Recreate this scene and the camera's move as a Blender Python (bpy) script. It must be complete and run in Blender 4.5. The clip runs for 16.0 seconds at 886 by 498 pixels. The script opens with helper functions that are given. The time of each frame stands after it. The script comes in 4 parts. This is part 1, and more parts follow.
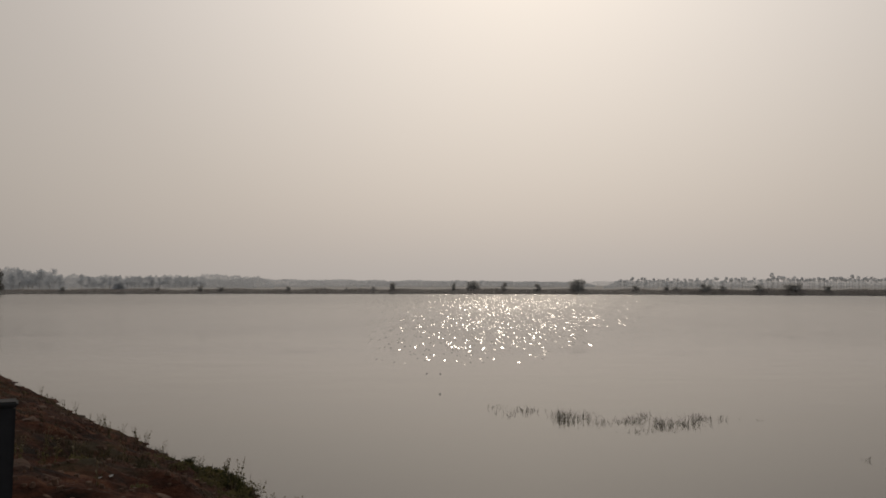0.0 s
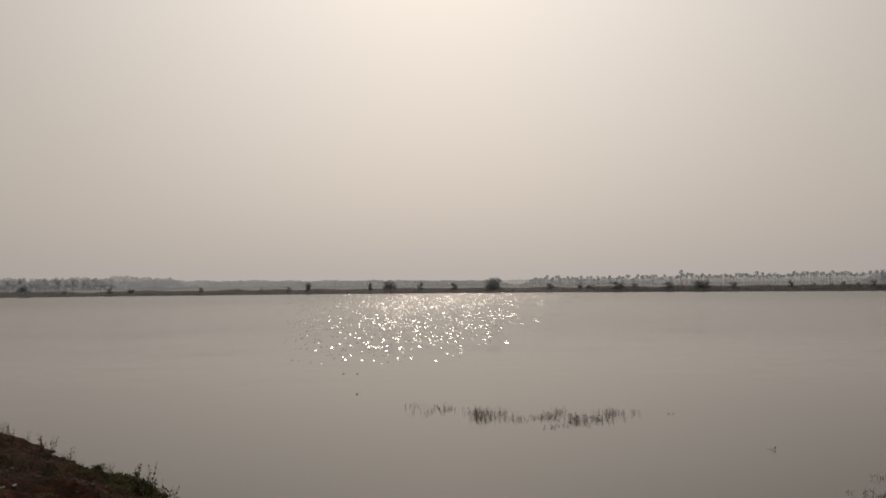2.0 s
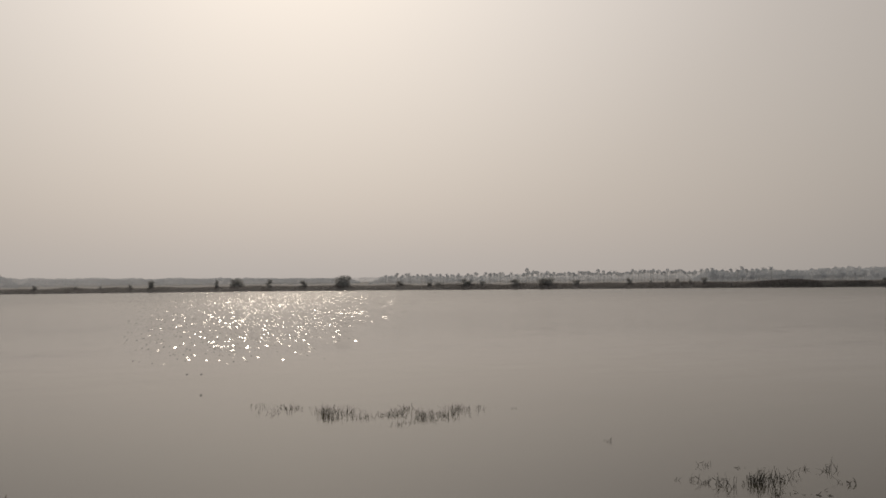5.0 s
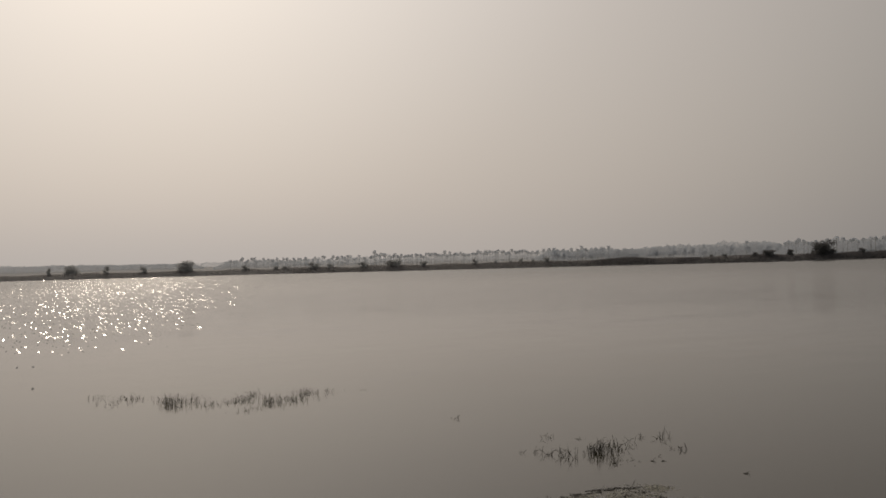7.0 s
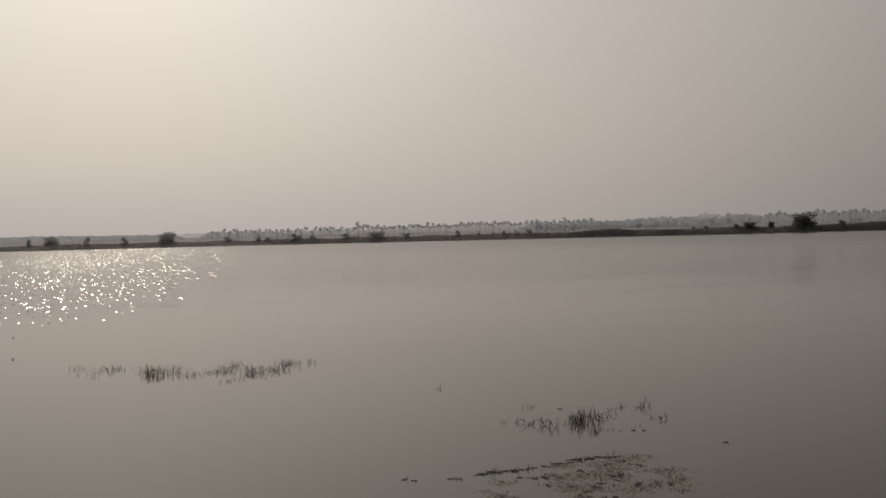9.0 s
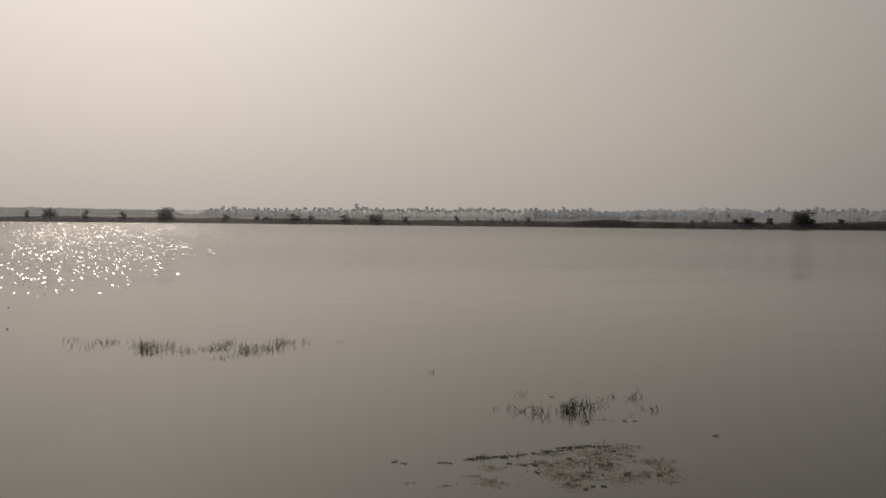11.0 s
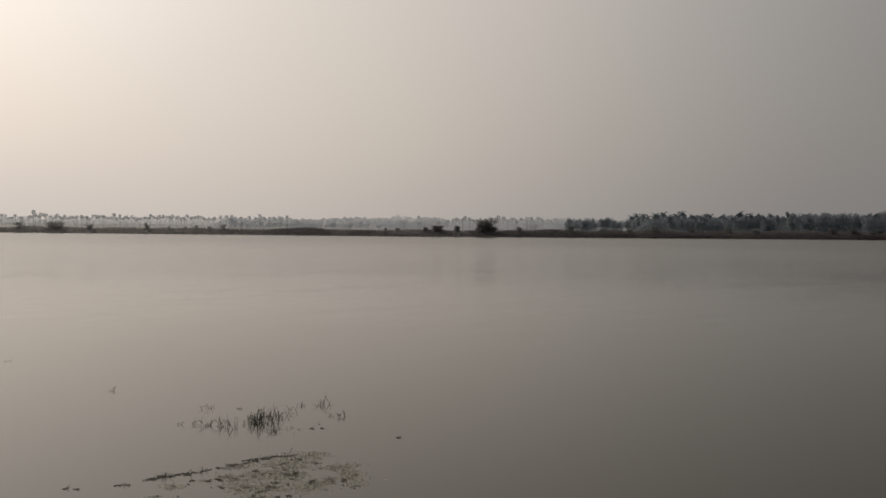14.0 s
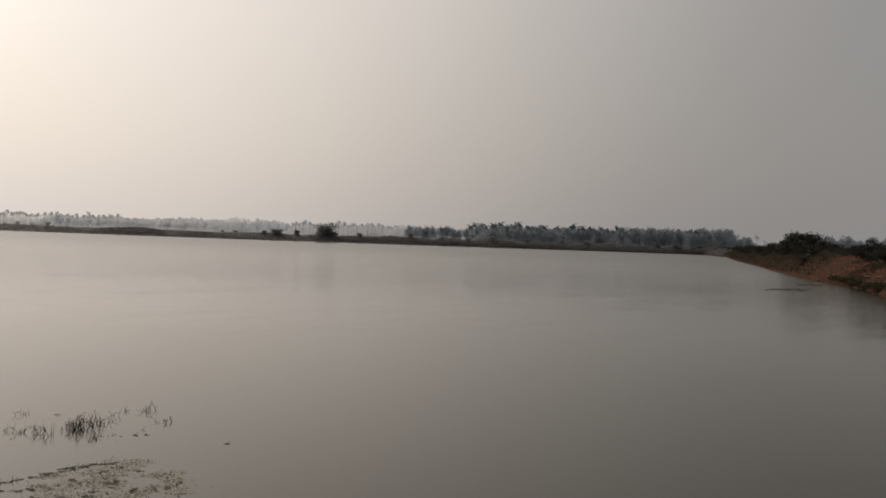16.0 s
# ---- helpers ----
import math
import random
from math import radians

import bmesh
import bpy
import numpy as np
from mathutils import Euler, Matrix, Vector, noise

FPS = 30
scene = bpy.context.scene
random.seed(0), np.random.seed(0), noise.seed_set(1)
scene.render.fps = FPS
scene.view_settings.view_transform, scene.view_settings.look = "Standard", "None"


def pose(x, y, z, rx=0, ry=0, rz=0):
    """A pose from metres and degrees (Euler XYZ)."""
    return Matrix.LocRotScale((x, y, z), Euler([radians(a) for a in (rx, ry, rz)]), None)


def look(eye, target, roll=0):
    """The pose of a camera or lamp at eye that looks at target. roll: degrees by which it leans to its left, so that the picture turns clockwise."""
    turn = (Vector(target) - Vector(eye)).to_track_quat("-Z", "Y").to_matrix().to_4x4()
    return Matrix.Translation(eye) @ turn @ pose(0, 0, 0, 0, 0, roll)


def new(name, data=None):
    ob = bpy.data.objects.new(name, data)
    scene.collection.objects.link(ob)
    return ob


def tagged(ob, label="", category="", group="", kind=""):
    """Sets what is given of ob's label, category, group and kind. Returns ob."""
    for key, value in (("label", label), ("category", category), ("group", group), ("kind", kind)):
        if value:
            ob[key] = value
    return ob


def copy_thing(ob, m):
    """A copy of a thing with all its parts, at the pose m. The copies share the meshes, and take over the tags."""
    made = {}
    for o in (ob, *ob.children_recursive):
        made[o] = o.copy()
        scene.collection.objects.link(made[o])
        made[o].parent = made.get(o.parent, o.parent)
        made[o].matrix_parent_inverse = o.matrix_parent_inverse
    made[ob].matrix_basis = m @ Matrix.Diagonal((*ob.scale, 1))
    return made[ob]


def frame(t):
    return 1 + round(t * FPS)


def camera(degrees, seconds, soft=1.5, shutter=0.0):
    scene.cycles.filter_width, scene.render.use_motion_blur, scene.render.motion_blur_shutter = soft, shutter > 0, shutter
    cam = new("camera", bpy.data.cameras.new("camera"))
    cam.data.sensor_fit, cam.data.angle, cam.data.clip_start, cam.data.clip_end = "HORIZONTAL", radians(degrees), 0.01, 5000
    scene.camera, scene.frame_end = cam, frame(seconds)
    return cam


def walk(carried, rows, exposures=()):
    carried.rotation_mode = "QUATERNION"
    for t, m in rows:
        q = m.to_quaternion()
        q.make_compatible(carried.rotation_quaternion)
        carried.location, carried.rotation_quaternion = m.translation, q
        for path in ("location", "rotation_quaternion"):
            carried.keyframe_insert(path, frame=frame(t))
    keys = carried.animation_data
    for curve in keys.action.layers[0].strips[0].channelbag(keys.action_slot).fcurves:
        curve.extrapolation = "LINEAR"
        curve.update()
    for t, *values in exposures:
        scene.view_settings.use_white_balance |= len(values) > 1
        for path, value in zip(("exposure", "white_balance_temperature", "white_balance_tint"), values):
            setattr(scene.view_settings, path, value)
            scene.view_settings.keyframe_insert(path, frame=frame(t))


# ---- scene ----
cam = camera(49.65, 16.0, soft=1.7)
# seconds, x, y, z, yaw, pitch, roll: a person standing on the bund who turns to the right
ROWS = [
    (0.0, 0.000, 0.000, 3.500, 0.000, 2.153, 0.034),
    (0.5, -0.012, 0.032, 3.489, -0.642, 2.210, 0.118),
    (1.0, -0.012, 0.036, 3.486, -1.457, 2.049, 0.209),
    (1.5, 0.010, 0.027, 3.482, -3.040, 1.861, 0.447),
    (2.0, 0.002, 0.035, 3.487, -4.985, 2.092, 0.595),
    (2.5, 0.026, 0.022, 3.486, -7.853, 2.499, 0.156),
    (3.0, 0.016, 0.035, 3.481, -9.977, 2.418, -0.288),
    (3.2, 0.018, 0.033, 3.482, -10.310, 2.320, -0.280),
    (5.3, 0.052, -0.034, 3.500, -15.930, 1.705, 1.110),
    (5.5, 0.053, -0.033, 3.500, -17.596, 1.701, 1.452),
    (6.0, 0.057, -0.024, 3.494, -20.698, 1.644, 1.251),
    (6.5, 0.060, -0.015, 3.493, -22.029, 1.140, 1.342),
    (7.0, 0.073, -0.014, 3.483, -23.011, 0.642, 1.568),
    (7.5, 0.070, 0.003, 3.479, -24.726, 0.092, 0.937),
    (8.0, 0.064, 0.017, 3.474, -24.025, -0.273, 0.893),
    (8.5, 0.089, 0.017, 3.474, -24.228, -0.678, 1.354),
    (9.0, 0.097, 0.012, 3.463, -24.030, -1.084, 1.462),
    (9.2, 0.099, 0.012, 3.462, -24.130, -1.440, 1.130),
    (11.3, 0.113, 0.024, 3.452, -24.210, -1.975, -0.700),
    (11.5, 0.114, 0.024, 3.452, -24.473, -1.970, -0.717),
    (12.0, 0.119, 0.008, 3.453, -25.153, -2.076, -0.692),
    (12.5, 0.155, -0.006, 3.464, -26.421, -2.162, -0.672),
    (13.0, 0.190, -0.054, 3.465, -31.196, -1.852, -1.126),
    (13.5, 0.218, -0.094, 3.482, -36.880, -1.752, -1.094),
    (14.0, 0.233, -0.119, 3.491, -42.072, -1.342, -0.639),
    (14.5, 0.251, -0.140, 3.492, -45.057, -0.393, -0.434),
    (15.0, 0.271, -0.156, 3.485, -47.850, -1.029, -0.690),
    (15.5, 0.286, -0.166, 3.481, -49.970, -1.085, -0.003),
    (16.0, 0.272, -0.159, 3.474, -51.591, -0.747, -2.252),
]
walk(cam, [(t, pose(x, y, z, 90 + pitch, roll, yaw)) for t, x, y, z, yaw, pitch, roll in ROWS],
     exposures=[(0.0, -0.11), (2.5, -0.09), (5.5, -0.08), (8.5, -0.08), (11.5, -0.05), (12.5, 0.05), (13.5, 0.29), (15.0, 0.5), (16.0, 0.72)])

# ---- light: hazy sun ahead over the water, whitish aureole in thick haze ----
SUN_EL, SUN_AZ = radians(30), radians(5)
SUN_DIR = Vector((math.cos(SUN_EL) * math.sin(SUN_AZ), math.cos(SUN_EL) * math.cos(SUN_AZ), math.sin(SUN_EL)))


def build_world():
    world = bpy.data.worlds.new("hazy_sky")
    scene.world = world
    world.use_nodes = True
    nt = world.node_tree
    nt.nodes.clear()
    N = nt.nodes.new
    out = N("ShaderNodeOutputWorld")
    add = N("ShaderNodeAddShader")
    sky = N("ShaderNodeTexSky")
    sky.sky_type, sky.sun_disc = "NISHITA", False
    sky.sun_elevation, sky.sun_rotation = SUN_EL, SUN_AZ
    sky.dust_density, sky.air_density = 6.0, 1.5
    bg1 = N("ShaderNodeBackground")
    bg1.inputs[1].default_value = 0.006
    nt.links.new(sky.outputs[0], bg1.inputs[0])
    # haze scatters sunlight forward: brightness falls with the angle from the sun
    co = N("ShaderNodeTexCoord")
    nrm = N("ShaderNodeVectorMath")
    nrm.operation = "NORMALIZE"
    nt.links.new(co.outputs["Generated"], nrm.inputs[0])
    dot = N("ShaderNodeVectorMath")
    dot.operation = "DOT_PRODUCT"
    dot.inputs[1].default_value = SUN_DIR
    nt.links.new(nrm.outputs[0], dot.inputs[0])
    acos = N("ShaderNodeMath")
    acos.operation = "ARCCOSINE"
    nt.links.new(dot.outputs["Value"], acos.inputs[0])
    div = N("ShaderNodeMath")
    div.operation = "DIVIDE"
    div.inputs[1].default_value = math.pi
    nt.links.new(acos.outputs[0], div.inputs[0])
    ramp = N("ShaderNodeValToRGB")
    ramp.color_ramp.interpolation = "B_SPLINE"
    stops = ((0, 0.84, .950, .925), (8, 0.77, .952, .93), (14, 0.69, .945, .915), (22, 0.60, .925, .875), (30, 0.487, .907, .84),
             (40, 0.40, .905, .83), (50, 0.282, .922, .86), (62, 0.164, .942, .91), (76, 0.145, .97, .96), (100, 0.21, .98, .98), (140, 0.27, .98, .97), (180, 0.27, .98, .97))
    cr = ramp.color_ramp
    while len(cr.elements) < len(stops):
        cr.elements.new(0.5)
    for e, (deg, v, g, b) in zip(cr.elements, stops):
        e.position = deg / 180
        e.color = (v, v * g, v * b, 1)
    nt.links.new(div.outputs[0], ramp.inputs[0])
    bg2 = N("ShaderNodeBackground")
    nt.links.new(ramp.outputs[0], bg2.inputs[0])
    bg2.inputs[1].default_value = 1.0
    nt.links.new(bg1.outputs[0], add.inputs[0])
    nt.links.new(bg2.outputs[0], add.inputs[1])
    nt.links.new(add.outputs[0], out.inputs[0])


build_world()
sun_data = bpy.data.lights.new("sun", "SUN")
sun_data.energy, sun_data.angle, sun_data.color = 0.42, radians(0.6), (1.0, 0.86, 0.70)
sun = new("sun", sun_data)
sun.matrix_basis = look(SUN_DIR * 50, (0, 0, 0))


# ---- materials ----
def material(name):
    m = bpy.data.materials.new(name)
    m.use_nodes = True
    nt = m.node_tree
    return m, nt, nt.nodes["Principled BSDF"], nt.nodes["Material Output"]


def noise_node(nt, scale, detail=4, rough=0.55, vector=None, squash=None):
    n = nt.nodes.new("ShaderNodeTexNoise")
    n.inputs["Scale"].default_value, n.inputs["Detail"].default_value, n.inputs["Roughness"].default_value = scale, detail, rough
    if vector is None:
        vector = nt.nodes.new("ShaderNodeNewGeometry").outputs["Position"]
    if squash:
        mp = nt.nodes.new("ShaderNodeMapping")
        mp.inputs["Scale"].default_value = squash
        nt.links.new(vector, mp.inputs[0])
        vector = mp.outputs[0]
    nt.links.new(vector, n.inputs["Vector"])
    return n


def ramp_node(nt, fac, *stops):
    r = nt.nodes.new("ShaderNodeValToRGB")
    while len(r.color_ramp.elements) < len(stops):
        r.color_ramp.elements.new(0.5)
    for e, (p, c) in zip(r.color_ramp.elements, stops):
        e.position, e.color = p, (*c, 1)
    nt.links.new(fac, r.inputs[0])
    return r.outputs[0]


def mix_node(nt, fac, a, b):
    m = nt.nodes.new("ShaderNodeMix")
    m.data_type = "RGBA"
    for sock, val in ((m.inputs[0], fac), (m.inputs[6], a), (m.inputs[7], b)):
        if isinstance(val, bpy.types.NodeSocket):
            nt.links.new(val, sock)
        elif isinstance(val, tuple):
            sock.default_value = (*val, 1)
        else:
            sock.default_value = val
    return m.outputs[2]


def bump_node(nt, bsdf, height, strength, distance):
    b = nt.nodes.new("ShaderNodeBump")
    b.inputs["Strength"].default_value, b.inputs["Distance"].default_value = strength, distance
    nt.links.new(height, b.inputs["Height"])
    nt.links.new(b.outputs[0], bsdf.inputs["Normal"])


def ground_material():
    """Red laterite on the bunds with dry grass, dry fields out on the plain; haze is put into the far colours."""
    m, nt, p, out = material("red_earth")
    big = noise_node(nt, 0.7, 6, 0.65)
    mid = noise_node(nt, 1.7, 8, 0.7, squash=(1.0, 1.0, 2.6))
    fine = noise_node(nt, 19, 5, 0.7)
    red = ramp_node(nt, mid.outputs[0], (0.36, (0.017, 0.008, 0.005)), (0.47, (0.052, 0.018, 0.0098)), (0.57, (0.105, 0.038, 0.019)), (0.68, (0.21, 0.094, 0.051)))
    grass = ramp_node(nt, fine.outputs[0], (0.3, (0.018, 0.017, 0.007)), (0.7, (0.07, 0.054, 0.022)))
    cover = ramp_node(nt, big.outputs[0], (0.50, (0, 0, 0)), (0.62, (0.8, 0.8, 0.8)))
    earth = mix_node(nt, cover, red, grass)
    # dry fields, their colour raised to stand for haze
    hazed_field = ramp_node(nt, noise_node(nt, 0.012, 4).outputs[0], (0.35, (0.46, 0.44, 0.41)), (0.65, (0.57, 0.545, 0.51)))
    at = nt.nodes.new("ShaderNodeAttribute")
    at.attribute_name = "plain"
    nt.links.new(mix_node(nt, at.outputs["Fac"], earth, hazed_field), p.inputs["Base Color"])
    p.inputs["Roughness"].default_value = 0.95
    p.inputs["Specular IOR Level"].default_value = 0.15
    addn = nt.nodes.new("ShaderNodeMath")
    nt.links.new(mid.outputs[0], addn.inputs[0])
    nt.links.new(fine.outputs[0], addn.inputs[1])
    bump_node(nt, p, addn.outputs[0], 1.0, 0.09)
    return m


def water_material():
    """Turbid lake: silty body colour under a gloss, nearly calm in the lee of the near bund, choppy further out."""
    m, nt, p, out = material("lake_water")
    N, L = nt.nodes.new, nt.links.new
    geo = N("ShaderNodeNewGeometry")
    p.inputs["IOR"].default_value = 1.33
    silt = noise_node(nt, 0.03, 4, squash=(1, 2.5, 1))
    L(ramp_node(nt, silt.outputs[0], (0.3, (0.028, 0.0226, 0.0075)), (0.7, (0.038, 0.0305, 0.0100))), p.inputs["Base Color"])
    # where the wind reaches the water
    sep = N("ShaderNodeSeparateXYZ")
    L(geo.outputs["Position"], sep.inputs[0])

    def calc(op, a, b=0.0, c=0.0):
        n = N("ShaderNodeMath")
        n.operation = op
        for s, v in zip(n.inputs, (a, b, c)):
            if isinstance(v, bpy.types.NodeSocket):
                L(v, s)
            else:
                s.default_value = v
        return n.outputs[0]

    def smooth(v, lo, hi):
        n = N("ShaderNodeMapRange")
        n.interpolation_type = "SMOOTHSTEP"
        n.inputs["From Min"].default_value, n.inputs["From Max"].default_value = lo, hi
        L(v, n.inputs["Value"])
        return n.outputs["Result"]

    # how far each spot lies, how exposed it is to the wind, and where the open fetch lies
    dist = calc("SQRT", calc("ADD", calc("MULTIPLY", sep.outputs[0], sep.outputs[0]), calc("MULTIPLY", sep.outputs[1], sep.outputs[1])))
    side = calc("ADD", calc("MULTIPLY", sep.outputs[0], -0.969), calc("MULTIPLY", sep.outputs[1], 0.245))
    side = calc("DIVIDE", calc("ADD", side, -7.8), dist)
    wind = calc("MULTIPLY", smooth(side, -0.07, 0.13), smooth(dist, 23, 74))
    lane = smooth(calc("DIVIDE", sep.outputs[0], dist), -0.10, 0.05)
    gust = calc("MULTIPLY", wind, lane)
    patch = noise_node(nt, 0.02, 3, squash=(1, 2, 1))
    breeze = calc("MULTIPLY", smooth(patch.outputs[0], 0.42, 0.6), smooth(sep.outputs[1], 20, 90))
    ripple = calc("ADD", 0.010, calc("ADD", calc("MULTIPLY", smooth(dist, 24, 90), 0.17), calc("MULTIPLY", breeze, 0.03)))
    fine = noise_node(nt, 11.0, 2, 0.5, geo.outputs["Position"], (1, 0.6, 1))

    def vec(op, a, b):
        n = N("ShaderNodeVectorMath")
        n.operation = op
        for s, v in zip(n.inputs, (a, b)):
            if isinstance(v, bpy.types.NodeSocket):
                L(v, s)
            else:
                s.default_value = v
        return n

    def tilt(tex, by):
        flat = vec("MULTIPLY", vec("SUBTRACT", tex.outputs["Color"], (.5, .5, .5)).outputs[0], (2, 2, 0)).outputs[0]
        sc = N("ShaderNodeVectorMath")
        sc.operation = "SCALE"
        L(flat, sc.inputs[0])
        L(by, sc.inputs["Scale"])
        return sc.outputs[0]

    def wavelets(sx, sy, share):
        """Steep little faces, apart from one another, that the wind turns towards the near bund."""
        mp = N("ShaderNodeMapping")
        mp.inputs["Scale"].default_value = (sx, sy, 0.0)
        L(geo.outputs["Position"], mp.inputs[0])
        vo = N("ShaderNodeTexVoronoi")
        vo.inputs["Scale"].default_value = 1.0
        L(mp.outputs[0], vo.inputs["Vector"])
        sp = N("ShaderNodeSeparateXYZ")
        L(vo.outputs["Color"], sp.inputs[0])
        on = calc("MULTIPLY", calc("LESS_THAN", sp.outputs[2], calc("MULTIPLY", gust, share)), calc("LESS_THAN", vo.outputs["Distance"], 0.36))
        cb = N("ShaderNodeCombineXYZ")
        L(calc("MULTIPLY", calc("MULTIPLY", calc("SUBTRACT", sp.outputs[0], 0.5), 0.36), on), cb.inputs[0])
        L(calc("MULTIPLY", calc("MULTIPLY_ADD", sp.outputs[1], -0.075, -0.195), on), cb.inputs[1])
        L(on, cb.inputs[2])
        return cb.outputs[0]

    # the longer the fetch, the larger the wavelets
    reach = calc("ADD", dist, calc("MULTIPLY", calc("SUBTRACT", noise_node(nt, 0.12, 2).outputs[0], 0.5), 30.0))
    size = mix_node(nt, calc("GREATER_THAN", reach, 52.0), wavelets(8.9, 0.92, 0.34), wavelets(7.7, 0.49, 0.62))
    size = mix_node(nt, calc("GREATER_THAN", reach, 85.0), size, wavelets(6.2, 0.265, 0.88))
    size = mix_node(nt, calc("GREATER_THAN", reach, 135.0), size, wavelets(5.0, 0.14, 1.05))
    size = mix_node(nt, calc("GREATER_THAN", reach, 215.0), size, wavelets(3.9, 0.08, 1.2))
    parted = N("ShaderNodeSeparateXYZ")
    L(size, parted.inputs[0])
    # each face is itself ruffled, more than the calm between
    calm = calc("MULTIPLY_ADD", smooth(dist, 40, 220), 0.10, 0.11)
    L(calc("ADD", calm, calc("MULTIPLY", calc("SUBTRACT", 0.205, calm), parted.outputs[2])), p.inputs["Roughness"])
    steep = vec("MULTIPLY", size, (1, 1, 0))
    swell = noise_node(nt, 0.9, 3, 0.6, geo.outputs["Position"], (1, 0.4, 1))
    small = vec("ADD", tilt(fine, ripple), tilt(swell, calc("MULTIPLY", smooth(dist, 18, 70), calc("MULTIPLY_ADD", breeze, 0.035, 0.012)))).outputs[0]
    # out on the open lake the waves show their lee faces
    lee = N("ShaderNodeVectorMath")
    lee.operation = "SCALE"
    lee.inputs[0].default_value = (-0.4, -0.92, 0.0)
    bands = noise_node(nt, 0.05, 4, 0.6, squash=(0.6, 2.2, 1))
    streaks = noise_node(nt, 0.45, 4, 0.65, squash=(0.5, 1.3, 1))
    uneven = calc("ADD", calc("MULTIPLY", calc("SUBTRACT", bands.outputs[0], 0.5), 0.075), calc("MULTIPLY", calc("SUBTRACT", streaks.outputs[0], 0.5), 0.07))
    L(calc("ADD", calc("MULTIPLY", smooth(dist, 90, 260), 0.085), calc("MULTIPLY", smooth(dist, 14, 60), uneven)), lee.inputs["Scale"])
    total = vec("ADD", vec("ADD", steep.outputs[0], small).outputs[0], lee.outputs[0]).outputs[0]
    nn = vec("NORMALIZE", vec("ADD", total, (0, 0, 1)).outputs[0], (0, 0, 0)).outputs[0]
    L(nn, p.inputs["Normal"])
    return m


def leaf_material(name, dark, light, through_light):
    """Foliage: reflects and lets light through."""
    m, nt, p, out = material(name)
    isl = nt.nodes.new("ShaderNodeNewGeometry").outputs["Random Per Island"]
    col = ramp_node(nt, isl, (0.0, dark), (1.0, light))
    nt.links.new(col, p.inputs["Base Color"])
    p.inputs["Roughness"].default_value = 0.6
    p.inputs["Specular IOR Level"].default_value = 0.25
    tr = nt.nodes.new("ShaderNodeBsdfTranslucent")
    tr.inputs[0].default_value = (*through_light, 1)
    mx = nt.nodes.new("ShaderNodeMixShader")
    mx.inputs[0].default_value = 0.5
    nt.links.new(p.outputs[0], mx.inputs[1])
    nt.links.new(tr.outputs[0], mx.inputs[2])
    nt.links.new(mx.outputs[0], out.inputs[0])
    return m


def scum_material():
    """Wet floating algae, from dark olive to pale tan, flake by flake."""
    m, nt, p, out = material("floating_algae")
    isl = nt.nodes.new("ShaderNodeNewGeometry").outputs["Random Per Island"]
    tone = ramp_node(nt, isl, (0.0, (0.05, 0.05, 0.026)), (0.45, (0.13, 0.125, 0.066)), (0.9, (0.27, 0.245, 0.15)), (1.0, (0.42, 0.40, 0.32)))
    nt.links.new(mix_node(nt, ramp_node(nt, noise_node(nt, 3.0, 4).outputs[0], (0.42, (0, 0, 0)), (0.62, (0.7, 0.7, 0.7))), tone, (0.10, 0.088, 0.05)), p.inputs["Base Color"])
    p.inputs["Roughness"].default_value = 0.38
    bump_node(nt, p, noise_node(nt, 60, 3).outputs[0], 0.4, 0.004)
    return m


def plain_material(name, a, b, scale, rough=0.85, bump=0.3, dist=0.02):
    m, nt, p, out = material(name)
    n = noise_node(nt, scale, 6, 0.65)
    big = noise_node(nt, scale * 0.13, 3)
    c = ramp_node(nt, n.outputs[0], (0.3, a), (0.7, b))
    nt.links.new(mix_node(nt, ramp_node(nt, big.outputs[0], (0.4, (0, 0, 0)), (0.65, (0.5, 0.5, 0.5))), c, a), p.inputs["Base Color"])
    p.inputs["Roughness"].default_value = rough
    bump_node(nt, p, n.outputs[0], bump, dist)
    return m


M_EARTH = ground_material()
M_WATER = water_material()
M_SHRUB = leaf_material("scrub_leaves", (0.018, 0.019, 0.015), (0.046, 0.045, 0.034), (0.028, 0.028, 0.02))
# grove leaves: the bluish airlight of the haze is put into their colour
M_TREE = leaf_material("haze_blue_leaves", (0.145, 0.168, 0.188), (0.215, 0.243, 0.267), (0.32, 0.362, 0.398))
# far leaves and fronds: haze is put into the colour, paler than real foliage
M_FAR = leaf_material("haze_pale_leaves", (0.45, 0.475, 0.50), (0.56, 0.585, 0.61), (0.78, 0.81, 0.84))
M_PALM = leaf_material("haze_pale_fronds", (0.58, 0.60, 0.62), (0.68, 0.70, 0.72), (0.90, 0.915, 0.93))
# dry grass of the far bund, its colour lightened for the haze
M_DRY = leaf_material("hazed_dry_grass", (0.29, 0.27, 0.258), (0.42, 0.395, 0.375), (0.42, 0.40, 0.385))
# far trunks and stems: bark colour raised to stand for haze
M_PALE_BARK = plain_material("haze_pale_bark", (0.26, 0.25, 0.24), (0.36, 0.35, 0.33), 3)
# far bund bushes: haze put into the leaf colour as a paler grey-green
M_BUSH = leaf_material("hazed_bush_leaves", (0.38, 0.382, 0.37), (0.50, 0.502, 0.487), (0.68, 0.682, 0.665))
M_THORN = leaf_material("thorn_leaves", (0.125, 0.124, 0.121), (0.195, 0.192, 0.186), (0.21, 0.207, 0.2))
M_BROWN = leaf_material("brown_brush", (0.145, 0.136, 0.134), (0.21, 0.198, 0.195), (0.21, 0.198, 0.195))
M_BARK = plain_material("bark", (0.10, 0.08, 0.06), (0.2, 0.17, 0.13), 6)
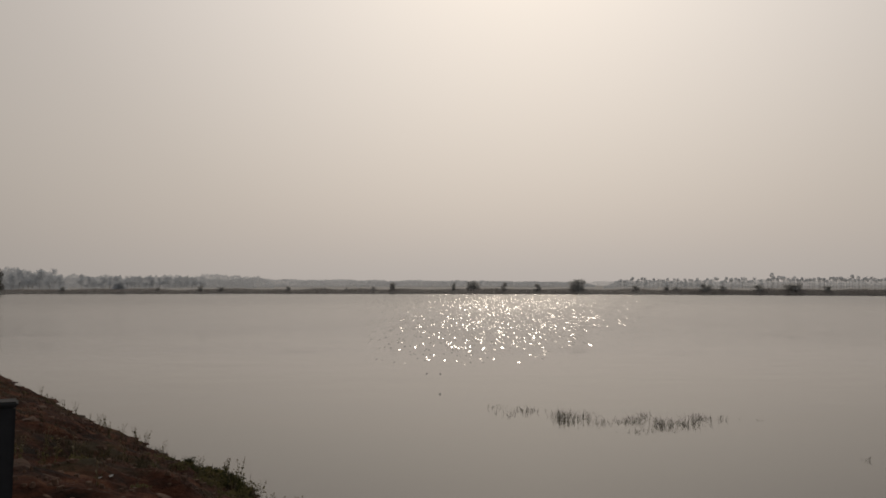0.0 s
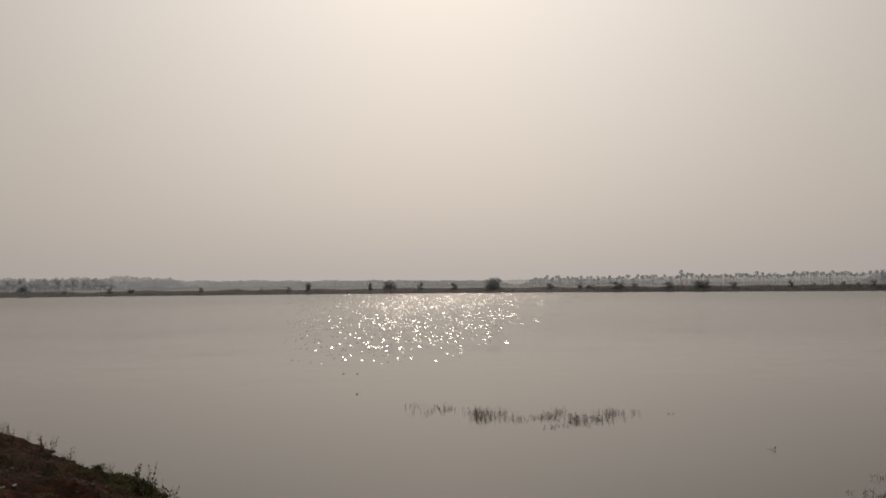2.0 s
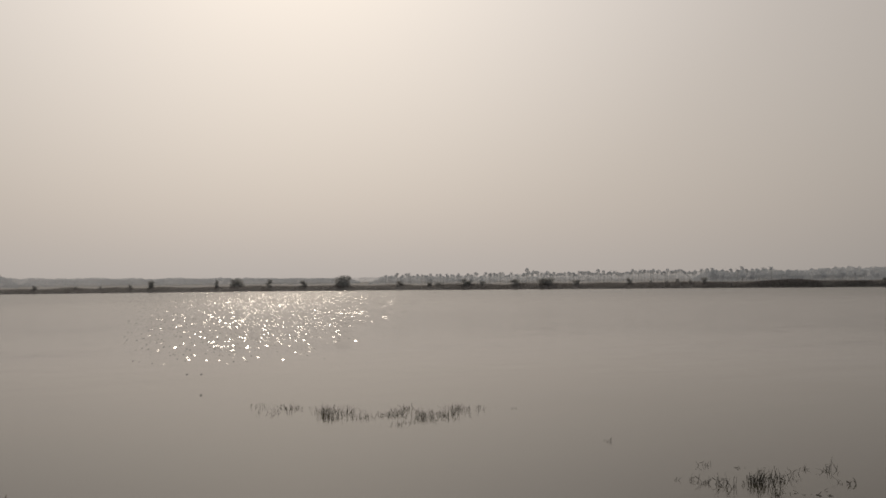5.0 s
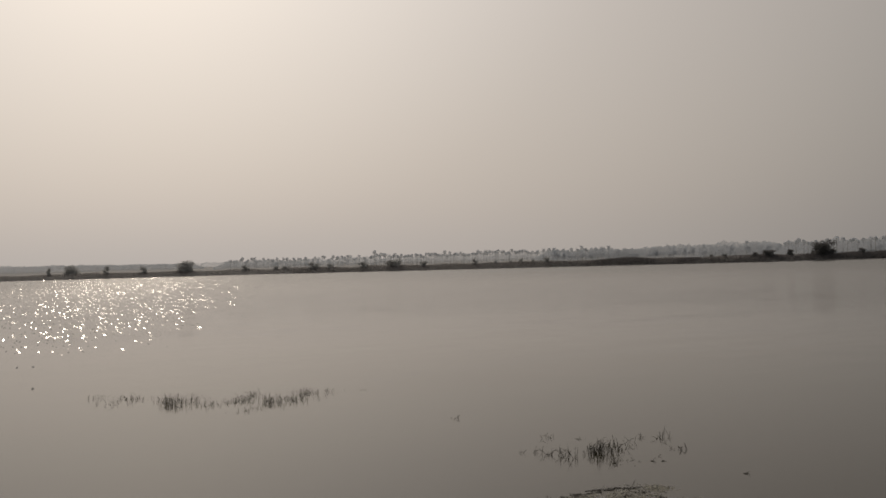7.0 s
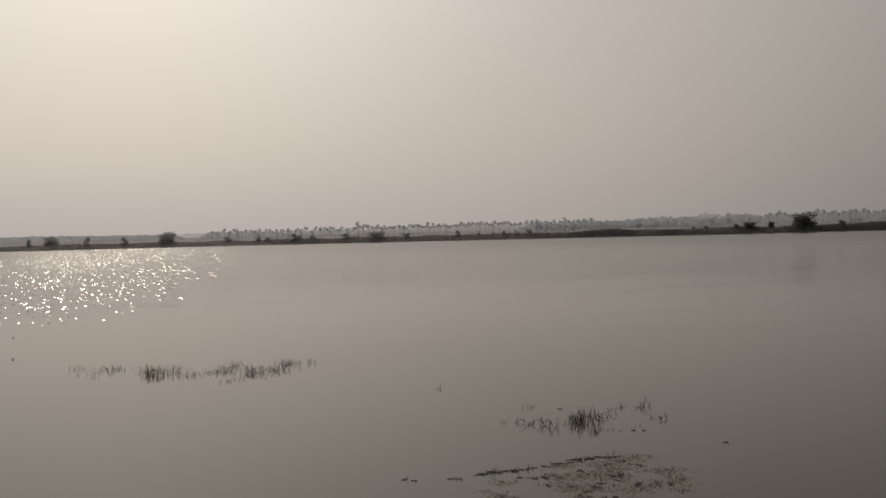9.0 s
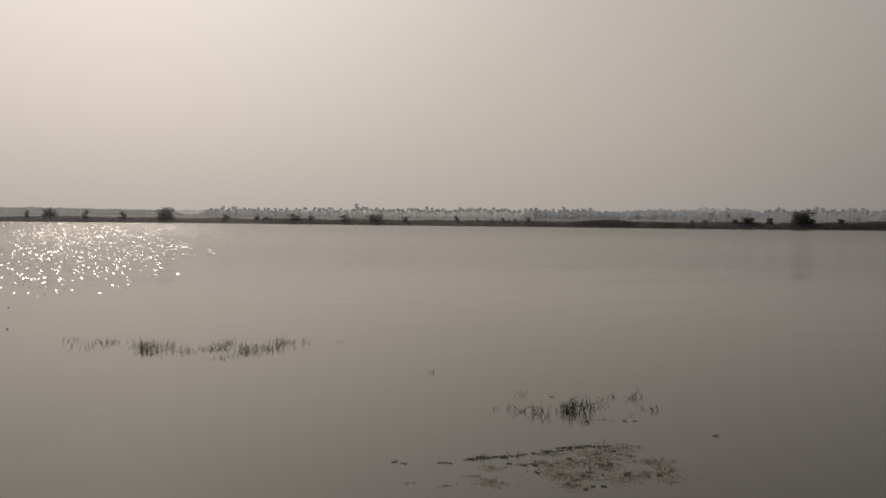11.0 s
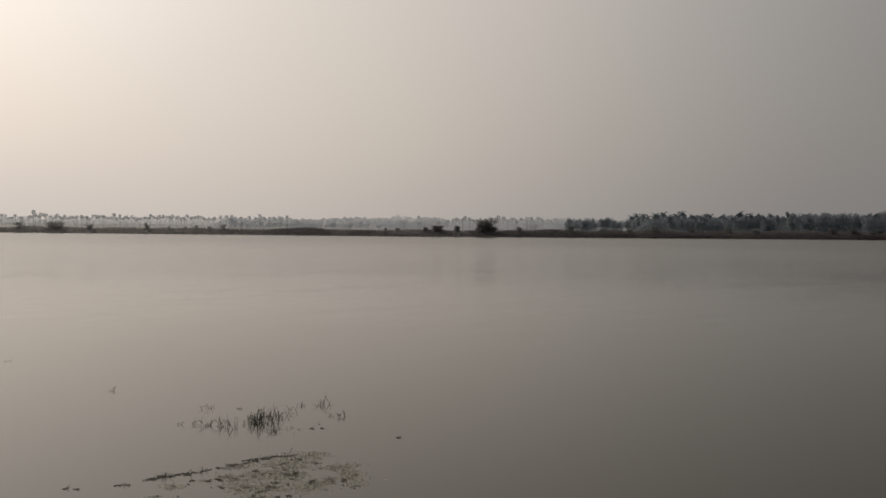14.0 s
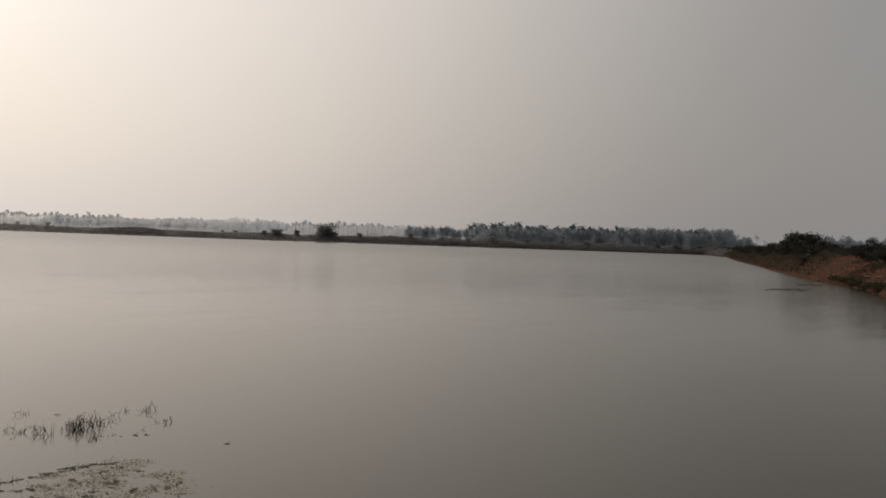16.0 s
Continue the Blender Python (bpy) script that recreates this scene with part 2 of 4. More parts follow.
M_STRAW = leaf_material("dry_straw", (0.045, 0.036, 0.022), (0.095, 0.073, 0.045), (0.06, 0.048, 0.03))
M_SEDGE = leaf_material("sedge_blades", (0.018, 0.02, 0.009), (0.05, 0.05, 0.022), (0.035, 0.036, 0.014))
M_REED = leaf_material("reed_blades", (0.022, 0.019, 0.010), (0.075, 0.062, 0.034), (0.04, 0.037, 0.02))
M_WEED = leaf_material("bank_weeds", (0.07, 0.066, 0.03), (0.17, 0.14, 0.068), (0.15, 0.135, 0.055))
M_COVER = leaf_material("cover_leaves", (0.020, 0.024, 0.008), (0.062, 0.068, 0.024), (0.05, 0.056, 0.016))
M_STALK = leaf_material("dry_stalks", (0.12, 0.09, 0.05), (0.30, 0.23, 0.14), (0.2, 0.15, 0.09))
M_ALGAE = scum_material()
M_DEBRIS = plain_material("wet_dead_weed", (0.03, 0.026, 0.018), (0.085, 0.072, 0.048), 20, 0.6)
M_STONE = plain_material("dark_concrete", (0.018, 0.019, 0.023), (0.036, 0.037, 0.042), 8, 0.8)
M_CAP = plain_material("worn_concrete_cap", (0.024, 0.024, 0.027), (0.042, 0.042, 0.044), 10, 0.95)
M_ROCK = plain_material("laterite_rock", (0.07, 0.036, 0.022), (0.17, 0.095, 0.058), 5, 0.9, 0.6, 0.05)
M_LEDGE = plain_material("hard_earth", (0.06, 0.028, 0.017), (0.155, 0.08, 0.05), 5, 0.95, 0.8, 0.05)
M_TAN = plain_material("tan_hard_earth", (0.05, 0.024, 0.014), (0.15, 0.078, 0.045), 7, 0.95, 0.8, 0.05)
M_LITTER = plain_material("white_litter", (0.36, 0.36, 0.35), (0.5, 0.5, 0.48), 12, 0.5)


# ---- mesh helpers ----
class Soup:
    """Vertices and faces of one mesh in the making."""

    def __init__(self):
        self.v, self.f = [], []

    def face(self, *pts):
        n = len(self.v)
        self.v += [tuple(q) for q in pts]
        self.f.append(tuple(range(n, n + len(pts))))

    def tube(self, pts, radii, sides=5):
        rings = []
        for i, (q, r) in enumerate(zip(pts, radii)):
            a, b = Vector(pts[max(i - 1, 0)]), Vector(pts[min(i + 1, len(pts) - 1)])
            d = (b - a).normalized()
            u = d.orthogonal().normalized()
            w = d.cross(u)
            n = len(self.v)
            rings.append(range(n, n + sides))
            self.v += [tuple(Vector(q) + r * (math.cos(k * math.tau / sides) * u + math.sin(k * math.tau / sides) * w)) for k in range(sides)]
        for a, b in zip(rings, rings[1:]):
            for k in range(sides):
                self.f.append((a[k], a[(k + 1) % sides], b[(k + 1) % sides], b[k]))
        self.f += [tuple(reversed(rings[0])), tuple(rings[-1])]

    def leaf(self, rng, at, size, up=None):
        d = Vector((rng.uniform(-1, 1), rng.uniform(-1, 1), rng.uniform(-1, 1)))
        if up is not None:
            d += Vector(up)
        d.normalize()
        w = d.orthogonal().normalized()
        w.rotate(Matrix.Rotation(rng.uniform(0, math.tau), 3, d))
        at, s = Vector(at), size * rng.uniform(0.6, 1.3)
        self.face(at - d * s * 0.5, at + w * s * 0.3, at + d * s * 0.5, at - w * s * 0.3)

    def cloud(self, points, size, seed, up=0.0):
        """Many leaves at once, turned at random."""
        r = np.random.RandomState(seed)
        p = np.asarray(points, float).reshape(-1, 3)
        d = r.uniform(-1, 1, p.shape) + np.array((0, 0, up))
        d /= np.linalg.norm(d, axis=1)[:, None] + 1e-9
        w = np.cross(d, r.uniform(-1, 1, p.shape))
        w /= np.linalg.norm(w, axis=1)[:, None] + 1e-9
        z = (size * r.uniform(0.6, 1.3, len(p)))[:, None]
        quad = np.stack([p - d * z * 0.5, p + w * z * 0.3, p + d * z * 0.5, p - w * z * 0.3], 1).reshape(-1, 3)
        n = len(self.v)
        self.v += [tuple(q) for q in quad.tolist()]
        self.f += [(n + 4 * k, n + 4 * k + 1, n + 4 * k + 2, n + 4 * k + 3) for k in range(len(p))]

    def mesh(self, name, mat, smooth=False):
        me = bpy.data.meshes.new(name)
        me.from_pydata(self.v, [], self.f)
        me.materials.append(mat)
        if smooth:
            me.shade_smooth()
        return me


def part(name, soup, mat, parent, label="", smooth=False):
    ob = new(name, soup.mesh(name, mat, smooth))
    ob.parent = parent
    return tagged(ob, label)


def base(name, label, category, group="", kind=""):
    ob = new(name)
    ob.empty_display_size = 0.2
    return tagged(ob, label, category, group, kind)


PENDING = {}


def stamp(ob, m):
    """Sets a thing down once at m, and copies of it after that."""
    if ob not in PENDING:
        PENDING[ob] = m
    else:
        copy_thing(ob, m)


def place(x, y, z, turn=0.0, s=1.0, sz=None):
    return Matrix.LocRotScale((x, y, z), Euler((0, 0, turn)), (s, s, s if sz is None else sz))


# ---- the lake's shore: x, y and height of the bund's crest behind it ----
SHORE = [
    (0.0, 11.3, 1.8), (-3.1, 15.9, 1.7), (-8.0, 23.2, 1.7), (-17.2, 37.3, 1.6), (-60, 101, 1.6), (-150, 238, 1.6), (-237, 371, 1.5),
    (-169, 372, 1.4), (-82, 384, 1.4), (0, 372, 1.4), (62, 352, 1.4), (115, 316, 1.4), (162, 281, 1.5), (206, 245, 1.6), (264, 222, 1.7),
    (338, 195, 1.9), (398, 169, 2.2), (330, 132, 2.5), (251, 98, 2.7), (184, 67, 2.9), (150, 52, 3.0), (121, 38.5, 3.1), (108, 31, 3.1), (97, 25.3, 3.1), (83, 19.6, 3.1),
    (40, 6, 2.6), (16, -0.5, 2.0), (7.5, 0.5, 1.8), (3.5, 5.0, 1.8),
]


def shoreline():
    pts = [Vector(p) for p in SHORE]
    for _ in range(2):
        nxt = []
        for a, b in zip(pts, pts[1:] + pts[:1]):
            k = min(0.25, 6.0 / max((b - a).length, 1e-6))
            nxt += [a.lerp(b, k), a.lerp(b, 1 - k)]
        pts = nxt
    out = []
    for a, b in zip(pts, pts[1:] + pts[:1]):
        mid = (a + b) / 2
        r = math.hypot(mid.x, mid.y)
        step = min(1.8, max(0.13, r * 0.009))
        n = max(1, int((b - a).length / step))
        out += [a.lerp(b, i / n) for i in range(n)]
    return out


LINE = shoreline()
XY = np.array([(p.x, p.y) for p in LINE])
_t = np.roll(XY, -3, 0) - np.roll(XY, 3, 0)
_t /= np.linalg.norm(_t, axis=1)[:, None]
OUT = np.stack([-_t[:, 1], _t[:, 0]], 1)
if np.sum(OUT * (XY - np.array([80, 180]))) < 0:
    OUT = -OUT
for _ in range(6):
    OUT = (np.roll(OUT, 1, 0) + OUT * 2 + np.roll(OUT, -1, 0)) / 4
OUT /= np.linalg.norm(OUT, axis=1)[:, None]
PROFILE = [(-60, -3.0), (-12, -1.4), (-4, -0.6), (-1.5, -0.22), (-0.6, -0.09), (0, 0), (0.2, 0.06), (0.4, 0.11), (0.6, 0.16), (0.8, 0.20), (1.0, 0.25), (1.2, 0.30), (1.4, 0.355), (1.6, 0.41), (1.8, 0.46), (2.0, 0.51), (2.2, 0.56), (2.4, 0.61), (2.6, 0.65), (2.8, 0.69), (3.0, 0.73), (3.2, 0.77),
           (3.5, 0.82), (3.8, 0.86), (4.1, 0.895), (4.4, 0.92), (4.7, 0.945), (5.0, 0.96), (5.4, 0.98), (5.8, 0.995), (6.3, 1.0), (6.9, 1.0), (7.5, 1.0), (8.4, 1.0), (9.5, 1.0), (11, 0.98), (13, 0.8), (16, 0.45), (20, 0.1), (26, 0.0)]
PLAIN = 0.2


def rise(d, crest):
    k = float(np.interp(d, [p[0] for p in PROFILE], [p[1] for p in PROFILE]))
    if d <= 0:
        return k
    return k * crest if d < 9.5 else PLAIN + k * (crest - PLAIN)


def lumps(x, y, d):
    """Erosion: ledges, rills and clods, fading out with distance and away from the bund."""
    r = math.hypot(x, y)
    fade = max(0.0, min(1.0, (d + 0.4) / 1.0)) * max(0.0, min(1.0, (20 - d) / 8))
    if r > 130:
        return fade * 0.18 * noise.noise((x * 0.05, y * 0.05, 3.1))
    big = noise.noise((x * 0.35, y * 0.35, 3.1)) * 0.2
    ledge = (0.5 - abs(noise.noise((x * 0.75 + y * 0.4, y * 0.9 - x * 0.3, 7.7)))) * 0.30 - 0.1
    mid = noise.noise((x * 1.5, y * 1.5, 5.5)) * 0.14
    small = (0.4 - abs(noise.noise((x * 3.3, y * 3.3, 1.3)))) * 0.13 - 0.03 if r < 70 else 0.0
    mid += ledge
    return fade * (big + mid + small)


def bank_point(i, d):
    x, y = XY[i % len(XY)] + OUT[i % len(XY)] * d
    z = rise(d, LINE[i % len(XY)].z)
    return Vector((x, y, z + (lumps(x, y, d) if -1 < d < 20 else 0)))


def bank_spot(i, u, d):
    """A place between two shore points."""
    return bank_point(i, d).lerp(bank_point(i + 1, d), u)


def far_hit(theta):
    """The shore point farthest out in the direction theta (degrees to the right of straight ahead): its index."""
    ang_ = np.degrees(np.arctan2(XY[:, 0], XY[:, 1]))
    r = np.hypot(XY[:, 0], XY[:, 1])
    near_ = np.where((np.abs(ang_ - theta) < 1.2) & (r > 60))[0]
    return int(near_[np.argmax(r[near_] - 40 * np.abs(ang_[near_] - theta))])


def polar(theta, r):
    return r * math.sin(radians(theta)), r * math.cos(radians(theta))


RIGHT_SET = {i for i in range(len(XY)) if XY[i, 0] > 30 and math.degrees(math.atan2(XY[i, 0], XY[i, 1])) > 65.6 and XY[i, 1] < 182}


def build_ground():
    ds = [p[0] for p in PROFILE] + [40, 80, 200, 500, 1200, 2400, 4300]
    n, k = len(LINE), len(ds)
    verts, fac = [], []
    for d in ds:
        for i in range(n):
            if d <= 26:
                q = bank_point(i, d)
            else:
                x, y = XY[i] + OUT[i] * 26
                u = Vector((x - 90, y - 190, 0)).normalized() * (d - 26)
                q = Vector((x + u.x, y + u.y, PLAIN))
            verts.append(q)
            # far bund earth shifts to the haze-pale field colour with distance
            hazed = max(0.0, min(1.0, (math.hypot(q.x, q.y) - 150) / 80)) * (0.0 if i in RIGHT_SET else max(0.2, min(1.0, (62 - math.degrees(math.atan2(q.x, q.y))) / 22)))
            fac.append(max(hazed if d > -1 else 0.0, 0.0, min(1.0, (d - 12) / 8)))
    faces = [(a * n + i, a * n + (i + 1) % n, (a + 1) * n + (i + 1) % n, (a + 1) * n + i) for a in range(k - 1) for i in range(n)]
    faces.append(tuple(range(n)))
    me = bpy.data.meshes.new("ground")
    me.from_pydata(verts, [], faces)
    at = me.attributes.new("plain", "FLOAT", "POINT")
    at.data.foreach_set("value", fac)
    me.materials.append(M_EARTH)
    me.shade_smooth()
    bm = bmesh.new()
    bm.from_mesh(me)
    bmesh.ops.recalc_face_normals(bm, faces=bm.faces)
    bm.to_mesh(me)
    bm.free()
    return tagged(new("ground", me), "red earth bunds round the lake and dry plain, coloured pale for haze far off", "ground", kind="structure")


def build_water():
    s = Soup()
    pts = [(*(XY[i] + OUT[i] * 0.5), 0.0) for i in range(len(XY))]
    s.v = [(90, 190, 0.0)] + pts
    n = len(pts)
    s.f = [(0, 1 + i, 1 + (i + 1) % n) for i in range(n)]
    me = s.mesh("water", M_WATER)
    bm = bmesh.new()
    bm.from_mesh(me)
    bmesh.ops.recalc_face_normals(bm, faces=bm.faces)
    if sum(f.normal.z for f in bm.faces) < 0:
        bmesh.ops.reverse_faces(bm, faces=bm.faces)
    bm.to_mesh(me)
    bm.free()
    return tagged(new("water", me), "calm silty grey-brown lake water with sun glitter", "water", kind="structure")


build_ground()
build_water()


# ---- plants ----
def crown_soup(rng, lobes, count, size):
    """Leaf clumps over and inside a few lobes (x, y, z, rx, rz), thinner at the rim."""
    r = np.random.RandomState(rng.randrange(10 ** 6))
    lobe = np.array(lobes)[r.randint(len(lobes), size=count)]
    v = r.normal(size=(count, 3))
    v *= (r.random_sample(count) ** 0.4 * r.uniform(0.85, 1.15, count) / np.linalg.norm(v, axis=1))[:, None]
    s = Soup()
    s.cloud(lobe[:, :3] + v * lobe[:, [3, 3, 4]], size, rng.randrange(10 ** 6))
    return s


def limbs_soup(rng, height, radius, tips):
    s = Soup()
    top = Vector((rng.uniform(-.2, .2), rng.uniform(-.2, .2), height))
    s.tube([(0, 0, -0.3), (top.x * .4, top.y * .4, height * .5), tuple(top)], [radius, radius * .75, radius * .5], 6)
    for t in tips:
        t = Vector(t)
        s.tube([tuple(top * 0.75), tuple(top.lerp(t, 0.5) + Vector((0, 0, .2))), tuple(t)], [radius * .45, radius * .3, radius * .12], 4)
    return s


def broad_tree(seed, h, w, leaves, size, mat, label, name="tree", trunk=0.35, group="trees on the plain", bark=None):
    rng = random.Random(seed)
    lobes = []
    for i in range(7):
        a = rng.uniform(0, math.tau)
        q = rng.uniform(0.1, 0.33) * w
        z = h * rng.uniform(trunk + 0.08, 0.8)
        lobes.append((q * math.cos(a), q * math.sin(a), z, w * rng.uniform(0.2, 0.32), h * rng.uniform(0.14, 0.22)))
    lobes.append((0, 0, h * 0.84, w * 0.2, h * 0.15))
    ob = base(name, label, "tree", group)
    part("trunk", limbs_soup(rng, h * trunk, max(0.012 * h, min(0.07, h * 0.022)), [l[:3] for l in lobes[:5]]), bark or M_BARK, ob)
    part("crown", crown_soup(rng, lobes, leaves, size), mat, ob)
    return ob


def spire_tree(seed, h, w, leaves, size, mat, label):
    rng = random.Random(seed)
    lobes = [(rng.uniform(-.1, .1) * w, rng.uniform(-.1, .1) * w, h * k, w * 0.5 * (1.08 - k) + 0.25, h * 0.09) for k in (0.25, 0.38, 0.5, 0.62, 0.74, 0.85, 0.94)]
    ob = base("tall_tree", label, "tree", "trees on the plain")
    part("trunk", limbs_soup(rng, h * 0.6, h * 0.02, [l[:3] for l in lobes[:4]]), M_BARK, ob)
    part("crown", crown_soup(rng, lobes, leaves, size), mat, ob)
    return ob


def coconut_palm(seed, h, mat, label):
    rng = random.Random(seed)
    ob = base("palm_tree", label, "palm", "palms on the plain")
    lean = rng.uniform(-0.8, 0.8)
    t = Soup()
    t.tube([(0, 0, -0.3), (lean * .15, 0, h * .35), (lean * .5, 0, h * .7), (lean, 0, h)], [0.16, 0.11, 0.1, 0.09], 6)
    part("trunk", t, M_PALE_BARK, ob)
    c = Soup()
    top = Vector((lean, 0, h))
    for i in range(19):
        # a frond: an arching rib with a row of leaflets drooping on either side
        a, lift, ln = i * 2.399 + rng.uniform(-.2, .2), rng.uniform(-0.9, 1.7), rng.uniform(2.0, 2.8)
        d = Vector((math.cos(a), math.sin(a), 0))
        side = Vector((-d.y, d.x, 0))
        rib = [top + d * ln * u * 0.9 + Vector((0, 0, ln * (lift * u * 0.7 - 0.75 * u * u))) for u in (0, .2, .4, .6, .8, 1.0)]
        for k in range(5):
            w0, w1 = (0.12, 0.34, 0.42, 0.36, 0.24, 0.02)[k:k + 2]
            for g in (-1, 1):
                hang = rng.uniform(0.5, 1.1)
                c.face(rib[k], rib[k + 1], rib[k + 1] + g * side * w1 - Vector((0, 0, w1 * hang)), rib[k] + g * side * w0 - Vector((0, 0, w0 * hang)))
    part("crown", c, mat, ob)
    return ob


def fan_palm(seed, h, mat, label):
    rng = random.Random(seed)
    ob = base("fan_palm", label, "palm", "palms on the plain")
    t = Soup()
    t.tube([(0, 0, -0.3), (0.1, 0, h * .5), (0, 0, h)], [0.16, 0.12, 0.1], 6)
    part("trunk", t, M_PALE_BARK, ob)
    c = Soup()
    for i in range(34):
        # a stiff fan of blades on a short stalk
        v = Vector((rng.gauss(0, 1), rng.gauss(0, 1), rng.gauss(0.15, 0.9))).normalized()
        hub = Vector((0, 0, h - 0.4)) + Vector((v.x, v.y, v.z * 1.3)) * rng.uniform(0.35, 0.75)
        u = v.orthogonal().normalized()
        u.rotate(Matrix.Rotation(rng.uniform(0, math.tau), 3, v))
        for k in range(7):
            t0, t1 = radians(-66 + k * 19), radians(-66 + k * 19 + 17)
            ln = rng.uniform(0.85, 1.15)
            c.face(hub, hub + (v * math.cos(t0) + u * math.sin(t0)) * ln * 0.85, hub + (v * math.cos((t0 + t1) / 2) + u * math.sin((t0 + t1) / 2)) * ln, hub + (v * math.cos(t1) + u * math.sin(t1)) * ln * 0.85)
    part("crown", c, mat, ob)
    return ob


def shrub(seed, h, w, leaves, size, mat, label, group="shrubs on the bund", lobe_count=7, bark=None):
    rng = random.Random(seed)
    lobes = []
    for i in range(lobe_count):
        a, q = rng.uniform(0, math.tau), rng.uniform(0.05, 0.34) * w
        lobes.append((q * math.cos(a), q * math.sin(a), h * rng.uniform(0.25, 0.78), w * rng.uniform(0.17, 0.28), h * rng.uniform(0.16, 0.26)))
    for i in range(lobe_count - 2):
        a, q = rng.uniform(0, math.tau), rng.uniform(0.12, 0.36) * w
        lobes.append((q * math.cos(a), q * math.sin(a), h * rng.uniform(0.08, 0.28), w * rng.uniform(0.17, 0.26), h * rng.uniform(0.14, 0.2)))
    ob = base("shrub", label, "shrub", group)
    part("stems", limbs_soup(rng, h * 0.3, max(0.012 * h, min(0.03, h * 0.018)), [l[:3] for l in lobes[:5]]), bark or M_BARK, ob)
    part("leaves", crown_soup(rng, lobes, leaves, size), mat, ob)
    return ob


rng = random.Random(11)
SHRUBS = [shrub(100 + i, 1.0, 1.35, 420, 0.16, M_SHRUB, "dense dark green scrub bush on the earth bund") for i in range(5)]
DARK_BUSHES = [shrub(130 + i, 1.0, 1.3, 1500, 0.12, M_THORN, "dark rounded thorn bush on the far bund", "bushes on the far bund", bark=M_PALE_BARK) for i in range(4)]
BUSHES = [shrub(110 + i, 1.0, 1.3, 1500, 0.12, M_BUSH, "low rounded grey-green bush on the far bund", "bushes on the far bund", bark=M_PALE_BARK) for i in range(5)]


def put_shrub(theta, w, h, back=5.0):
    k = far_hit(theta)
    q = bank_point(k, back)
    ob = rng.choice(BUSHES if theta < 38 else DARK_BUSHES)
    stamp(ob, Matrix.LocRotScale((q.x, q.y, q.z - 0.05), Euler((0, 0, rng.uniform(0, 6.28))), (w / 1.1, w / 1.1, h * 1.15)))


# bushes on the far bund: direction, width, height
for theta, w, h in ((-14.2, 2.4, 2.0), (-9.4, 2.0, 1.8), (-4.3, 1.8, 1.5), (-5.9, 1.3, 1.1), (-7.2, 1.5, 1.1), (-13.2, 3.4, 1.2), (-21.7, 3.0, 1.5), (-16.6, 2.0, 1.2),
                    (0.3, 1.8, 3.0), (3.6, 2.4, 2.9), (5.6, 3.2, 2.4), (11.1, 3.2, 1.8), (12.8, 2.8, 1.4), (13.5, 4.0, 1.3), (15.1, 4.6, 2.5), (16.0, 2.7, 1.7), (18.2, 3.8, 2.0),
                    (19.8, 6.2, 3.0), (21.5, 3.0, 1.6), (-3.2, 2.3, 3.6)):
    put_shrub(theta, w, h)
for theta, w, h in ((24.8, 2.2, 2.0), (26.0, 1.7, 1.2), (26.8, 1.2, 1.4), (27.6, 1.6, 1.6), (28.1, 1.2, 1.4), (29.2, 2.1, 2.0), (38.7, 1.2, 1.2), (39.6, 1.5, 1.3), (41.3, 1.8, 1.6),
                    (42.1, 4.2, 2.2), (43.2, 2.2, 2.3), (47.1, 2.1, 2.2), (50.0, 2.4, 2.4), (51.9, 2.2, 1.4), (53.5, 2.8, 1.5), (55.0, 2.9, 2.4), (57.2, 3.1, 1.9), (59.1, 2.6, 2.0),
                    (60.6, 4.0, 2.0), (64.6, 3.6, 3.0), (65.6, 5.0, 2.4)):
    put_shrub(theta, w, h)

# larger bushy trees on the far bund
BLOCKS = [shrub(45 + i, 1.0, 1.15, 3600, 0.085, (M_BUSH, M_FAR, M_THORN)[i], "large dense bushy tree standing alone on the far bund", "trees on the bund", 14, M_PALE_BARK) for i in range(3)]
BUSHY = [shrub(40 + i, 1.0, 1.15, 3400, 0.075, M_SHRUB, "dark bushy tree on the crest of the red bund", "trees on the bund", 16) for i in range(2)]
for theta, w, h, back, i in ((7.67, 6.4, 4.9, 6, 0), (44.93, 8.0, 4.9, 6, 2), (1.4, 5.6, 4.2, 9, 0), (-19.0, 6.6, 4.0, 12, 1), (-25.4, 8.0, 9.5, 4, 2)):
    q = bank_point(far_hit(theta), back)
    stamp(BLOCKS[i], Matrix.LocRotScale((q.x, q.y, q.z - 0.1), Euler((0, 0, rng.uniform(0, 6))), (w / 1.05, w / 1.05, h * 1.05)))

# trees and palms out on the plain; haze is put into leaf and bark colours
PALMS = [coconut_palm(60 + i, 9.0 + i * 0.6, M_PALM, "tall coconut palm coloured pale for haze on the plain") for i in range(3)]
FANS = [fan_palm(70 + i, 8.0 + i * 0.8, M_PALM, "round-headed fan palm coloured pale for haze on the plain") for i in range(3)]
BROAD = [broad_tree(80 + i, 9.0, 8.0, 1300, 0.5, M_FAR, "broad-leaved tree coloured pale for haze on the plain", trunk=0.14, bark=M_PALE_BARK) for i in range(4)]
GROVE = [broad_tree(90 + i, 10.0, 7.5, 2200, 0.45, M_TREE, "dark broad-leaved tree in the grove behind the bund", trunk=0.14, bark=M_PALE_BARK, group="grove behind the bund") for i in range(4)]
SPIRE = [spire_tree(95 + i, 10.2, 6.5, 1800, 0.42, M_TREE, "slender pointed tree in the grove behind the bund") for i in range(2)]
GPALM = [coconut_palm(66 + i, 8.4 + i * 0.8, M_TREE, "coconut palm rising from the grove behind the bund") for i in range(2)]


